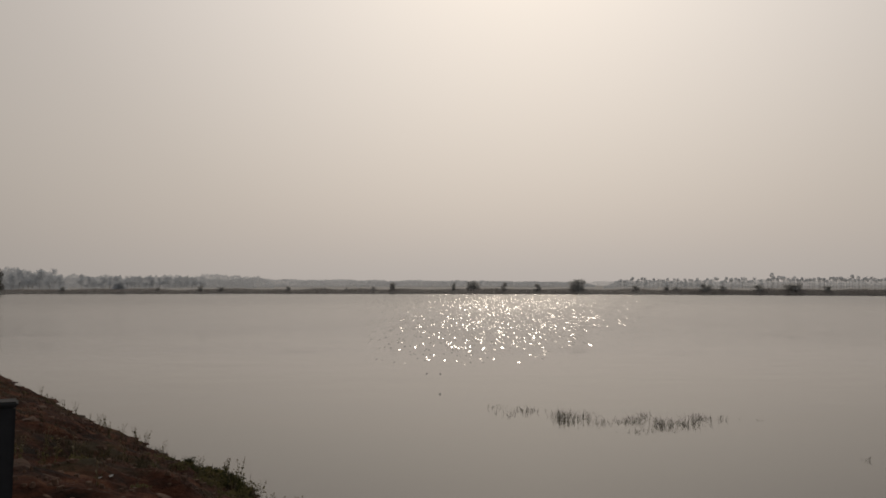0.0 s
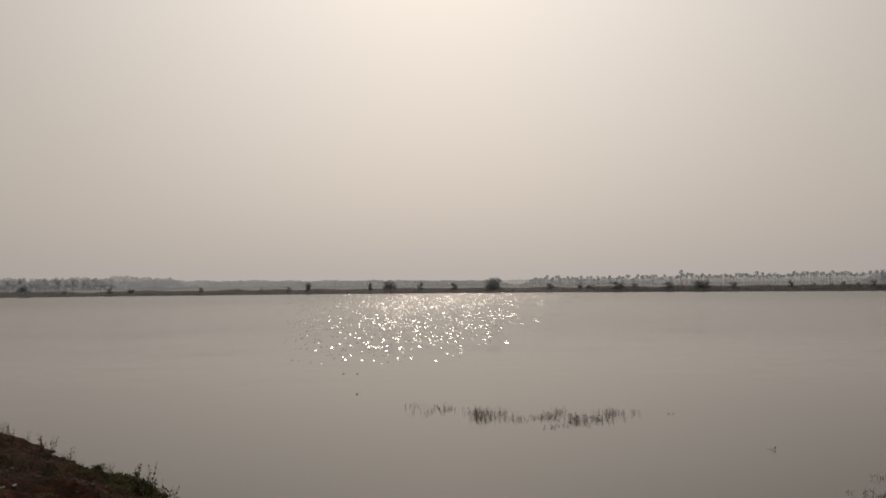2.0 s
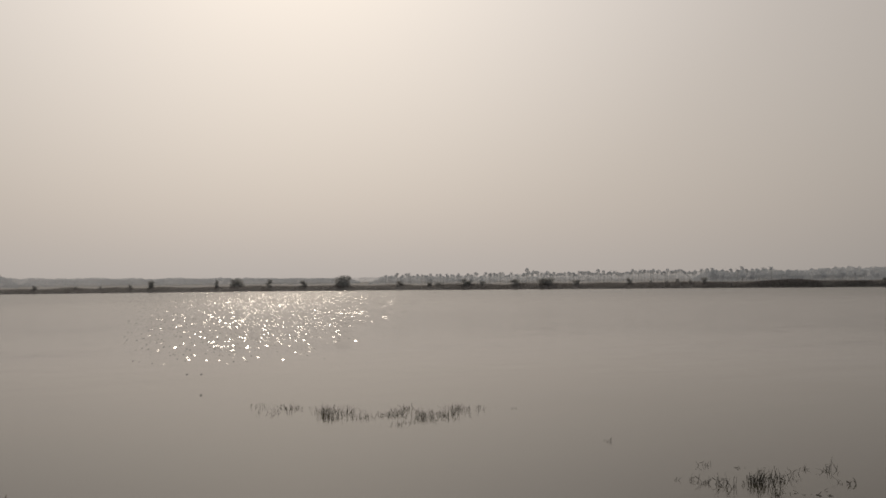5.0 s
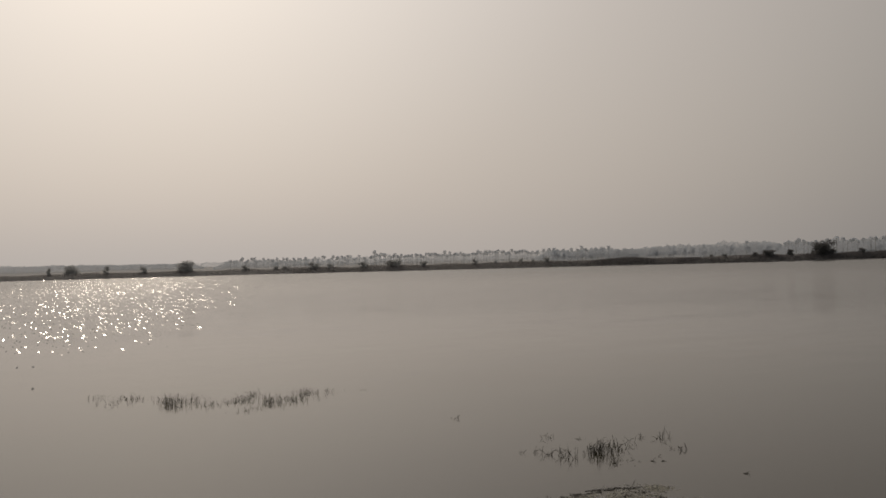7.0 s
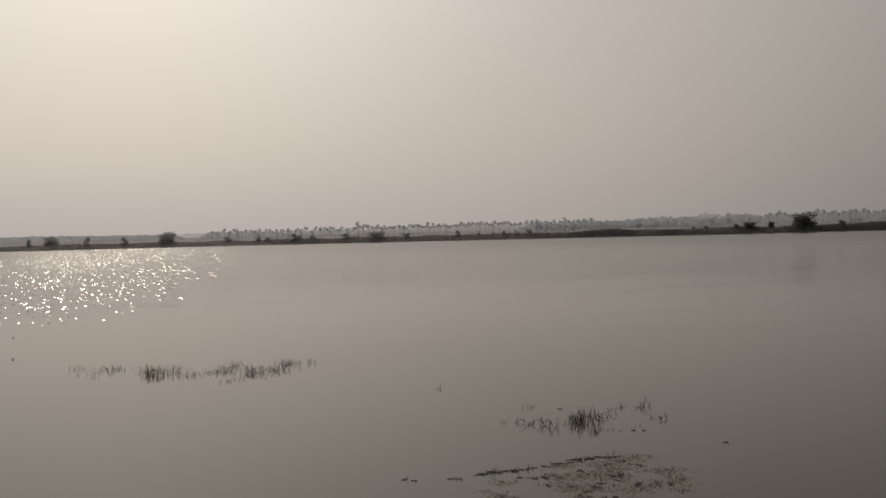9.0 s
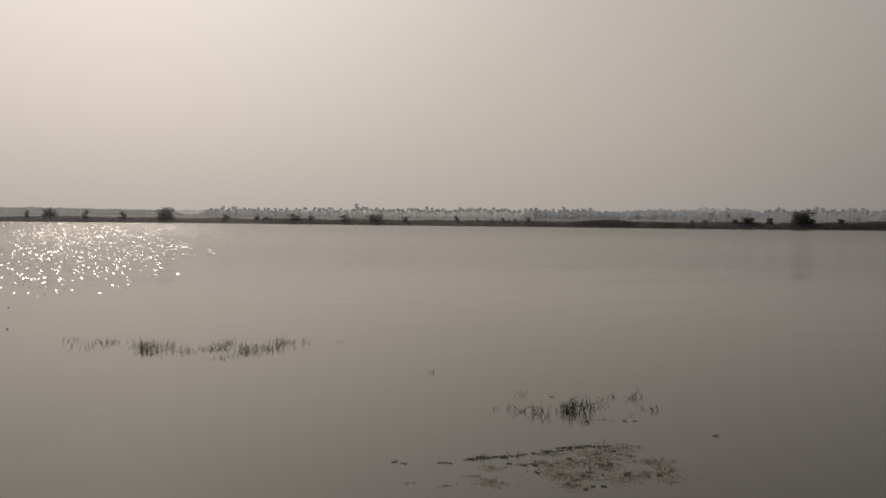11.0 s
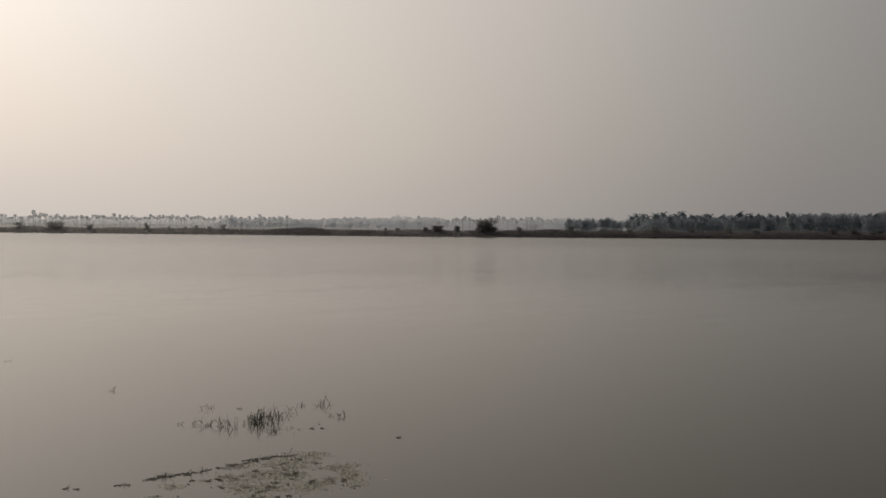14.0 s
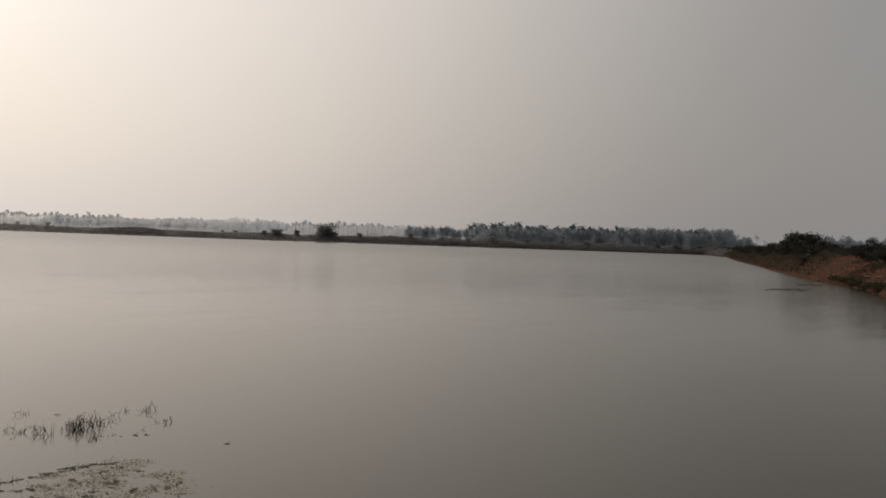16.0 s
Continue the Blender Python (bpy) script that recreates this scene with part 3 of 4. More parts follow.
def put(ob, theta, r, s=1.0, sz=None):
    x, y = polar(theta, r)
    stamp(ob, place(x, y, PLAIN - 0.05, rng.uniform(0, 6.28), s, sz))


def scatter(kinds, lo, hi, count, near, far, smin, smax):
    for i in range(count):
        theta = lo + (hi - lo) * (i + rng.uniform(0.1, 0.9)) / count
        put(rng.choice(kinds), theta, rng.uniform(near, far), rng.uniform(smin, smax))


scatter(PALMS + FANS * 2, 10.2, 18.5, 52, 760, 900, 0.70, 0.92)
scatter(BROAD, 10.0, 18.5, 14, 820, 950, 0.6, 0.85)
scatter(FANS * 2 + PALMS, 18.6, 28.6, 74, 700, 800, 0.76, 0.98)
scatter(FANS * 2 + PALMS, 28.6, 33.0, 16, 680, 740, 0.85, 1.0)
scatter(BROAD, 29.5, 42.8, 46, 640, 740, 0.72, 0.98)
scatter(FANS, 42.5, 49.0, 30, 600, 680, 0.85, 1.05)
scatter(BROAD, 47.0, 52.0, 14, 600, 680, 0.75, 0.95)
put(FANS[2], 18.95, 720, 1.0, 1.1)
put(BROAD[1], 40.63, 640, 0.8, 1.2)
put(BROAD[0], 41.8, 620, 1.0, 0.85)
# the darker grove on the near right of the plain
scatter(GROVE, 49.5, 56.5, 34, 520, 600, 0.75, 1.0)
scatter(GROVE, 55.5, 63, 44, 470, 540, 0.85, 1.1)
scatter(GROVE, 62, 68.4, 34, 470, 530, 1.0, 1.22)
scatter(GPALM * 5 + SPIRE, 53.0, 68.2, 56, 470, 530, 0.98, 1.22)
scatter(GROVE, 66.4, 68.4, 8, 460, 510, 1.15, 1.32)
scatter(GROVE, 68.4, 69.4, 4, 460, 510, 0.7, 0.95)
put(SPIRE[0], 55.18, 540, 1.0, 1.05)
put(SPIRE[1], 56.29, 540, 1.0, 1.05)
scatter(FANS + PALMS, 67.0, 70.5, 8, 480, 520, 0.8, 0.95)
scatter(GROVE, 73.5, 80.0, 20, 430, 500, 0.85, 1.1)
# hazy trees on the far left
scatter(BROAD, -31.0, -21.6, 34, 620, 700, 1.1, 1.6)
scatter(BROAD, -20.8, -14.0, 26, 860, 980, 1.1, 1.5)


def woods(lo, hi, r, height, cover, size, seed, rough=1.0, fall=1.0, foot=0.0, mat=None):
    """A far belt of woods, uncountable. fall: height at its end over that at its start; cover: how much of the sky behind it the leaves hide."""
    g = random.Random(seed)
    size *= 1.5
    count = int(-math.log(1 - cover) * radians(hi - lo) * r * height * 0.8 * (1 - foot) / (0.145 * size * size))
    pts = []
    for _ in range(count):
        theta = g.uniform(lo, hi)
        top = height * (1 + (fall - 1) * (theta - lo) / (hi - lo)) * (0.8 + rough * (0.4 * noise.noise((theta * 0.9, seed, 0.3)) + 0.3 * noise.noise((theta * 4.1, seed, 2.0)) + 0.15 * noise.noise((theta * 13.0, seed, 5.0))))
        top *= 0.3 + 0.7 * min(1.0, (theta - lo) / 0.9, (hi - theta) / 0.9)
        x, y = polar(theta, r * g.uniform(0.97, 1.03))
        pts.append((x, y, PLAIN + max(0.5, top) * (foot + (1 - foot) * g.random() ** 0.75)))
    s = Soup()
    s.cloud(pts, size, seed)
    return tagged(new("woods", s.mesh("woods", mat or M_FAR)), "belt of far woods with haze put into its leaf colour", "woods", kind="stuff")


# no haze in the air: the belts' pale leaves stand in for it
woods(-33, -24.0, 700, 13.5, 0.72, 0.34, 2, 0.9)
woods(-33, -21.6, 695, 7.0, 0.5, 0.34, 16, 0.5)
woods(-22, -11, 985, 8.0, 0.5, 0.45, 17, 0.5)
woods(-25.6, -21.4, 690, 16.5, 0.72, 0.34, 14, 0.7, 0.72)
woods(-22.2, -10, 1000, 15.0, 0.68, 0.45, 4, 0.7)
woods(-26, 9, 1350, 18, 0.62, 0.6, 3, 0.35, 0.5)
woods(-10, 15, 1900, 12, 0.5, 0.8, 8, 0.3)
# two belts added where a haze band lies under the palm crowns
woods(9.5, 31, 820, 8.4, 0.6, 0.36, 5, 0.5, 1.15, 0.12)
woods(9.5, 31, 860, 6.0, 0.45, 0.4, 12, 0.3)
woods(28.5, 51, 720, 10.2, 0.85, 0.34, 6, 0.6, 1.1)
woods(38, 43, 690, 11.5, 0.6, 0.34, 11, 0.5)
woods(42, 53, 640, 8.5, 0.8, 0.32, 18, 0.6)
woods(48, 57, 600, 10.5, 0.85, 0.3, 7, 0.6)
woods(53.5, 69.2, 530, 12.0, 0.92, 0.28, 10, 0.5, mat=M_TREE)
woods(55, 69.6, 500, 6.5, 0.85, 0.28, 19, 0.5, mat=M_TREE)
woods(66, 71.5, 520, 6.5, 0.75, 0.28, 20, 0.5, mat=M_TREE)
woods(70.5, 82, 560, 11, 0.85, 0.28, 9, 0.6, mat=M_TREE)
# low thorn scrub behind the far bund; the first belt stands in for pale haze
woods(-31, 46, 590, 2.2, 0.14, 0.25, 15, 0.9)
woods(44, 70, 470, 2.6, 0.6, 0.22, 21, 0.9, mat=M_TREE)


# scrub along the bunds: uncountable
def bund_scrub(lo, hi, count, size, tall, seed, mat, d0=0.1, d1=9.0):
    g = random.Random(seed)
    pts = []
    a, b = sorted((far_hit(lo), far_hit(hi)))
    for _ in range(count):
        i = g.randrange(a, b)
        if g.random() > min(1.0, (i - a) / (b - a) * 5 + 0.3, (b - i) / (b - a) * 5 + 0.35):
            continue
        q = bank_spot(i, g.random(), g.uniform(d0, d1))
        k = max(0.15, 0.55 + 0.9 * noise.noise((q.x * 0.09, q.y * 0.09, seed)))
        pts.append((q.x, q.y, q.z + tall * k * g.random()))
    s = Soup()
    s.cloud(pts, size, seed, 0.8)
    return tagged(new("scrub", s.mesh("scrub", mat)), "low brown dry scrub and grass on the bund", "scrub", kind="stuff")


bund_scrub(-32, 28, 74000, 0.36, 0.8, 21, M_DRY)
bund_scrub(14, 44, 46000, 0.36, 0.9, 22, M_DRY)
bund_scrub(28, 60, 62000, 0.36, 1.0, 24, M_BROWN)
bund_scrub(44, 69, 80000, 0.34, 1.4, 23, M_BROWN)
bund_scrub(60, 68, 16000, 0.34, 1.2, 25, M_BROWN)


# ---- the bund on the right: scrub, a pair of trees, rocks at the water's edge ----
RIGHT = [i for i in range(len(XY)) if XY[i, 0] > 30 and math.degrees(math.atan2(XY[i, 0], XY[i, 1])) > 65.6 and XY[i, 1] < 182]


def right_at(theta, d=0.0):
    def off(i):
        x, y = XY[i] + OUT[i] * d
        return abs(math.degrees(math.atan2(x, y)) - theta)
    return min(RIGHT, key=off)


for k in range(170):
    i = rng.choice(RIGHT)
    d = rng.uniform(3.6, 8.5)
    q = bank_point(i, d)
    w = rng.uniform(1.6, 4.2)
    stamp(rng.choice(SHRUBS), Matrix.LocRotScale((q.x, q.y, q.z - 0.1), Euler((0, 0, rng.uniform(0, 6.28))), (w / 1.35, w / 1.35, w * rng.uniform(0.42, 0.62))))
for theta, d, w, h, i in ((71.3, 7.5, 4.4, 3.5, 0), (71.85, 7.0, 5.0, 4.7, 1), (72.4, 6.6, 5.0, 4.4, 0), (72.9, 7.2, 4.2, 4.0, 1), (70.7, 8.0, 4.4, 2.9, 1), (73.4, 7.6, 3.0, 2.4, 0), (75.6, 8.5, 2.4, 1.7, 0), (71.6, 4.6, 3.8, 2.2, 1), (72.5, 4.4, 3.4, 1.9, 0)):
    q = bank_point(right_at(theta, d), d)
    stamp(BUSHY[i], Matrix.LocRotScale((q.x, q.y, q.z - 0.1), Euler((0, 0, rng.uniform(0, 6))), (w / 1.15, w / 1.15, h)))
for theta, d, w, h in ((72.3, 1.9, 2.2, 1.5), (74.9, 0.15, 1.5, 0.5), (75.6, 0.1, 2.0, 0.6), (76.2, 0.1, 1.6, 0.5), (70.3, 3.0, 2.0, 1.2), (69.4, 3.2, 2.6, 1.5)):
    q = bank_point(right_at(theta, d), d)
    stamp(rng.choice(SHRUBS), Matrix.LocRotScale((q.x, q.y, q.z - 0.06), Euler((0, 0, rng.uniform(0, 6))), (w / 1.35, w / 1.35, h)))


def right_scrub(count, seed):
    """Dark bushes on top, dry brown grass down to the water where the bund is far; bare red earth between where it is near."""
    g = random.Random(seed)
    heaps = {"far_dark": [], "far_dry": [], "near_dark": [], "fringe": []}
    for _ in range(count):
        i = g.choice(RIGHT)
        x = XY[i, 0]
        d = 0.2 + 8.6 * g.random() ** 0.8
        q = bank_spot(i, g.random(), d)
        patchy = noise.noise((q.x * 0.13, q.y * 0.13, seed))
        k = 0.5 + 1.1 * patchy + (d - 6) * 0.1
        bare = min(1.0, max(0.0, (142 - x) / 25))
        if x > 120 and d < 4.5 + 2 * patchy:
            if g.random() > bare * 0.85:
                heaps["far_dry"].append((q.x, q.y, q.z + 0.55 * max(0.3, k + 0.3) * g.random()))
        elif x > 140:
            heaps["far_dark"].append((q.x, q.y, q.z + 1.3 * min(max(k, 0.35), 1.2) * g.random()))
        elif d > 4.6 + 1.6 * patchy and k > 0.0:
            heaps["near_dark"].append((q.x, q.y, q.z + 0.95 * min(max(k, 0.3), 1.0) * g.random()))
        elif d < 0.55 and x < 110 and patchy > -0.3:
            for _ in range(9):
                heaps["fringe"].append((q.x + g.gauss(0, .25), q.y + g.gauss(0, .25), max(0, q.z) + 0.5 * g.random()))
        elif d < 3.4 and patchy > 0.1:
            heaps["far_dry"].append((q.x, q.y, q.z + 0.25 * g.random()))
    for key, size, mat, label in (("far_dark", 0.45, M_SHRUB, "tangled dark scrub along the top of the red bund"), ("far_dry", 0.3, M_STRAW, "dry olive-brown grass on the slope of the bund"),
                                  ("near_dark", 0.28, M_SHRUB, "dark thorn scrub along the crest of the red bund"), ("fringe", 0.24, M_SEDGE, "dark green sedge at the water's edge")):
        s = Soup()
        s.cloud(heaps[key], size, seed + len(key), 0.7)
        tagged(new("scrub", s.mesh("scrub", mat)), label, "scrub", kind="stuff")


right_scrub(80000, 31)


def rock(seed, size):
    g = random.Random(seed)
    bm = bmesh.new()
    bmesh.ops.create_icosphere(bm, subdivisions=2, radius=size)
    for v in bm.verts:
        v.co *= 1 + 0.35 * noise.noise(v.co * (1.6 / size) + Vector((seed, 0, 0)))
        v.co.z *= 0.6
        v.co.x *= 1.25
    me = bpy.data.meshes.new("rock")
    bm.to_mesh(me)
    bm.free()
    me.materials.append(M_ROCK)
    return tagged(new("rock", me), "rough reddish laterite rock lying on the bund", "rock", "rocks on the bund")


ROCKS = [rock(i, 0.5) for i in range(4)]
LEDGES = [tagged(rock(10 + i, 0.5), "flat tan ledge of hard earth in the eroded bank", "ledge", "ledges in the bank") for i in range(4)]
for ob in LEDGES:
    ob.name = "earth_ledge"
    ob.data.materials[0] = M_LEDGE
for k in range(26):
    q = bank_point(right_at(rng.uniform(72.2, 77.5)), rng.uniform(0.0, 3.0))
    s_ = rng.uniform(0.2, 0.6)
    stamp(rng.choice(ROCKS), place(q.x, q.y, q.z, rng.uniform(0, 6), s_))


for theta, d, size in ((75.4, 1.1, 0.7), (75.75, 1.5, 0.9), (75.95, 1.0, 0.6), (76.3, 1.7, 0.8), (74.6, 0.5, 0.5), (76.1, 0.4, 0.6), (73.9, 0.3, 0.5)):
    q = bank_point(right_at(theta, d), d)
    stamp(rng.choice(LEDGES), place(q.x, q.y, q.z, rng.uniform(0, 6.28), size, size * 0.6))


# ---- reeds standing in the water ----
def tuft(x, y, count, spread, tall, seed, bent=0.25, name="reed_tuft", label="thin dark reeds standing in the lake water", group="reeds in the lake", z=-0.02, width=0.0045):
    g = random.Random(seed)
    up, down = Soup(), Soup()
    for _ in range(count):
        bx, by = g.gauss(0, spread), g.gauss(0, spread * 0.8)
        h = tall * g.uniform(0.25, 1.15)
        head, slant = g.uniform(0, math.tau), abs(g.gauss(0, 0.4 + 1.5 * bent))
        lean = Vector((math.cos(head), math.sin(head), 0)) * slant * h
        broken = g.random() < bent
        a = g.uniform(0, math.tau)
        side = Vector((math.cos(a), math.sin(a), 0)) * width * g.uniform(0.6, 1.3)
        p0, p1, p2 = Vector((bx, by, z)), Vector((bx, by, h * 0.55)) + lean * 0.6, Vector((bx, by, h)) + lean
        if broken:
            p2 = p1 + Vector((g.uniform(-1, 1), g.uniform(-1, 1), g.uniform(-0.8, 0.3))) * h * 0.6
        s = down if broken else up
        lift = Vector((side.y, -side.x, 0)) * 0.4
        s.face(p0 - side, p0 + side, p1 + side * 0.8 + lift, p1 - side * 0.8 + lift)
        s.face(p1 - side * 0.8 + lift, p1 + side * 0.8 + lift, p2)
        for _ in range(g.choice((0, 1, 2, 2, 3))):
            m_ = p0.lerp(p1, g.uniform(0.55, 1.0))
            q = m_ + Vector((g.uniform(-.6, .6), g.uniform(-.6, .6), g.uniform(0.05, .45))) * h
            s.face(m_ - side * 0.7, m_ + side * 0.7, q)
    ob = base(name, label, "reeds", group)
    ob.matrix_basis = place(x, y, 0)
    if up.f:
        tagged(part("foliage", up, M_REED, ob), kind="stuff")
    if down.f:
        tagged(part("bent_foliage", down, M_REED, ob), kind="stuff")
    return ob


def reed_patch(spots, seed, bent=0.3):
    for k, (x, y, n, sp, h) in enumerate(spots):
        tuft(x * 1.02, y * 1.02, max(4, int(n * 1.9)), sp * 1.2, h * 0.42, seed + k, bent)


reed_patch(((1.58, 26.97, 9, .13, .40), (1.81, 25.59, 14, .22, .34), (2.25, 26.49, 10, .18, .34), (2.44, 26.14, 14, .16, .34), (3.02, 25.15, 22, .12, .5), (3.09, 24.33, 30, .13, .48),
            (3.46, 25.58, 20, .2, .46), (3.61, 24.84, 26, .18, .46), (3.77, 23.94, 12, .2, .25), (3.96, 23.85, 14, .2, .28), (4.39, 24.13, 14, .2, .22), (4.72, 24.33, 16, .14, .36)), 300)
reed_patch(((4.86, 24.33, 16, .13, .42), (5.26, 25.14, 10, .12, .42), (5.37, 23.84, 32, .11, .52), (5.46, 23.29, 14, .13, .36), (5.91, 23.93, 16, .2, .36), (5.98, 23.47, 22, .14, .40),
            (6.47, 24.62, 14, .13, .46), (6.60, 24.62, 16, .12, .44), (6.84, 24.62, 5, .12, .3), (7.09, 24.62, 4, .08, .42), (4.51, 22.59, 6, .2, .22), (4.77, 22.67, 9, .2, .18)), 320)
reed_patch(((5.07, 22.84, 9, .14, .2), (5.27, 22.93, 9, .14, .2), (7.4, 24.5, 3, .16, .25), (7.97, 24.31, 5, .12, .10), (8.30, 18.86, 4, .04, .26)), 340)
# the second patch, nearer: tangled and broken
def tangle(x, y, count, spread, tall, seed):
    """Bent, forked and snapped stems out of one root."""
    g = random.Random(seed)
    stems, blades = Soup(), Soup()
    for _ in range(count):
        at = Vector((g.gauss(0, spread), g.gauss(0, spread), -0.02))
        h, head = tall * g.uniform(0.45, 1.1), g.uniform(0, math.tau)
        out = Vector((math.cos(head), math.sin(head), 0)) * g.uniform(0.15, 1.0) * h
        knee = at + out * 0.45 + Vector((0, 0, h * g.uniform(0.4, 0.65)))
        tip = at + out + Vector((0, 0, h)) if g.random() < 0.6 else knee + Vector((g.uniform(-1, 1), g.uniform(-1, 1), g.uniform(-0.9, 0.5))) * h * 0.6
        stems.tube([at, knee, tip], [.0048, .004, .0015], 3)
        for _ in range(g.choice((0, 0, 1, 1, 2))):
            root = knee.lerp(tip, g.random()) if g.random() < 0.6 else at.lerp(knee, g.random())
            end = root + Vector((g.uniform(-1, 1), g.uniform(-1, 1), g.uniform(-0.3, 0.9))) * 0.1
            wide = Vector((g.uniform(-1, 1), g.uniform(-1, 1), g.uniform(-1, 1))).normalized() * g.uniform(.004, .009)
            blades.face(root, root.lerp(end, 0.5) + wide, end, root.lerp(end, 0.5) - wide)
    ob = base("reed_tuft", "tangled dark broken reeds standing in the lake water", "reeds", "broken reeds in the lake")
    ob.matrix_basis = place(x, y, 0)
    tagged(part("stems", stems, M_REED, ob), kind="stuff")
    if blades.f:
        tagged(part("blades", blades, M_REED, ob), kind="stuff")
    return ob


for k, (x, y, n, sp, h) in enumerate((
        (8.90, 14.45, 12, .07, .32), (8.87, 14.24, 18, .08, .34), (8.92, 14.15, 22, .08, .36), (9.04, 14.20, 24, .09, .36), (9.21, 14.32, 18, .09, .34), (9.52, 14.64, 12, .08, .30), (9.10, 14.45, 14, .10, .34),
        (9.48, 14.30, 7, .06, .24), (9.64, 14.41, 6, .05, .22), (10.01, 14.85, 4, .03, .20), (8.26, 14.38, 7, .04, .24), (8.29, 14.29, 7, .04, .22), (8.31, 14.19, 7, .04, .26), (8.34, 14.07, 7, .04, .28),
        (8.07, 14.55, 6, .04, .22), (8.08, 14.48, 5, .04, .20), (8.19, 14.53, 7, .04, .24), (8.82, 15.87, 4, .06, .14), (8.90, 15.88, 4, .05, .13), (8.66, 13.39, 5, .03, .16),
        (8.69, 13.31, 4, .03, .15), (8.93, 13.55, 8, .06, .15), (8.94, 13.42, 7, .08, .12), (8.95, 13.20, 5, .10, .05), (9.21, 13.37, 5, .10, .05), (10.34, 15.03, 3, .02, .17),
        (10.58, 14.77, 8, .04, .28), (10.75, 14.89, 8, .05, .28), (10.82, 14.86, 6, .04, .26), (10.25, 13.86, 6, .05, .14), (10.28, 13.74, 5, .04, .15), (10.38, 13.73, 4, .03, .16),
        (7.82, 14.90, 3, .03, .14), (8.01, 14.82, 3, .03, .12), (7.99, 14.59, 4, .04, .10), (8.58, 14.16, 4, .04, .12), (9.33, 15.40, 4, .05, .14), (9.60, 13.44, 3, .05, .05))):
    tangle(x * 1.022, y * 1.022, max(3, int(n * 0.62)), sp * 1.1, h * 0.72, 360 + k)


# ---- floating weed ----
def flake(s, g, x, y, r, z):
    n = 7
    a0 = g.uniform(0, 6.28)
    ring = [(x + r * g.uniform(.55, 1.1) * math.cos(a0 + k * math.tau / n), y + r * g.uniform(.55, 1.1) * math.sin(a0 + k * math.tau / n)) for k in range(n)]
    top = [(px, py, z) for px, py in ring]
    s.face(*top)
    for k in range(n):
        a, b = top[k], top[(k + 1) % n]
        s.face((a[0], a[1], -0.006), (b[0], b[1], -0.006), b, a)


def algae_mat(x, y, rx, ry):
    """A raft of thin scum: crowded flakes that thin out to the rim, with dark rotten bits on it."""
    g = random.Random(int(x * 977 + y * 131))
    pale, dark = Soup(), Soup()
    for _ in range(int(1900 * rx * ry / 0.1)):
        u, a = abs(g.gauss(0, 0.52)), g.uniform(0, math.tau)
        px, py = rx * u * math.cos(a), ry * u * math.sin(a)
        hold = noise.noise(((x + px) * 2.6, (y + py) * 1.7, 4.0)) + 0.5 * noise.noise(((x + px) * 7.0, (y + py) * 4.0, 9.0))
        if hold < g.uniform(-0.4, 0.35):
            continue
        if g.random() < 0.9:
            flake(pale, g, px, py, g.uniform(.006, .026), g.uniform(.0006, .0022))
        else:
            flake(dark, g, px, py, g.uniform(.005, .015), g.uniform(.003, .008))
    ob = base("floating_weed", "olive-brown raft of floating algae on the water", "water weed", "weed mats on the water")
    ob.matrix_basis = place(x, y, 0)
    tagged(part("mat", pale, M_ALGAE, ob), kind="stuff")
    tagged(part("dead_leaves", dark, M_DEBRIS, ob, "dark rotting leaves"), kind="stuff")


for x, y, rx, ry in ((8.49, 11.93, .24, .28), (7.87, 11.72, .42, .42), (7.29, 12.02, .38, .16), (7.31, 11.45, .46, .40), (6.79, 10.98, .32, .40), (6.66, 10.44, .26, .20),
                     (7.57, 11.16, .28, .28), (8.34, 11.06, .36, .20), (8.02, 10.49, .33, .34), (7.36, 10.45, .32, .28), (8.2, 10.75, .3, .2), (7.7, 10.5, .3, .2), (7.95, 10.11, .18, .10), (8.00, 10.79, .16, .32),
                     (6.07, 11.64, .17, .18), (5.75, 11.01, .23, .22), (5.68, 11.36, .15, .06), (5.12, 11.10, .13, .09), (6.88, 11.58, .18, .20), (6.51, 11.63, .15, .12),
                     (7.81, 11.11, .18, .10), (4.73, 11.37, .07, .04), (7.05, 10.75, .3, .22)):
    algae_mat(x, y, rx, ry)


def twig(x, y, length, turn, seed):
    g = random.Random(seed)
    s = Soup()
    pts = [(length * (k / 4 - .5), g.uniform(-.03, .03), 0.003 + g.uniform(0, .008)) for k in range(5)]
    s.tube(pts, [.002, .004, .004, .003, .0015], 5)
    if g.random() < 0.5:
        s.tube([pts[2], (pts[2][0] + .05, g.uniform(-.05, .05), g.uniform(.02, .07))], [.004, .002], 4)
    for _ in range(10):
        flake(s, g, g.uniform(-.5, .5) * length, g.gauss(0, .03), g.uniform(.006, .018), g.uniform(.003, .008))
    ob = new("dead_stalk", s.mesh("dead_stalk", M_DEBRIS))
    ob.matrix_basis = pose(x, y, 0, 0, 0, turn)
    return tagged(ob, "dark dead stalk floating at the edge of the weed", "dead stalk", "floating stalks")


RIM = ((5.58, 12.04), (5.91, 12.17), (6.21, 12.17), (6.47, 12.10), (6.76, 12.08), (7.07, 12.08), (7.38, 12.21), (7.71, 12.20), (8.00, 12.21), (8.19, 12.10), (8.49, 11.80))
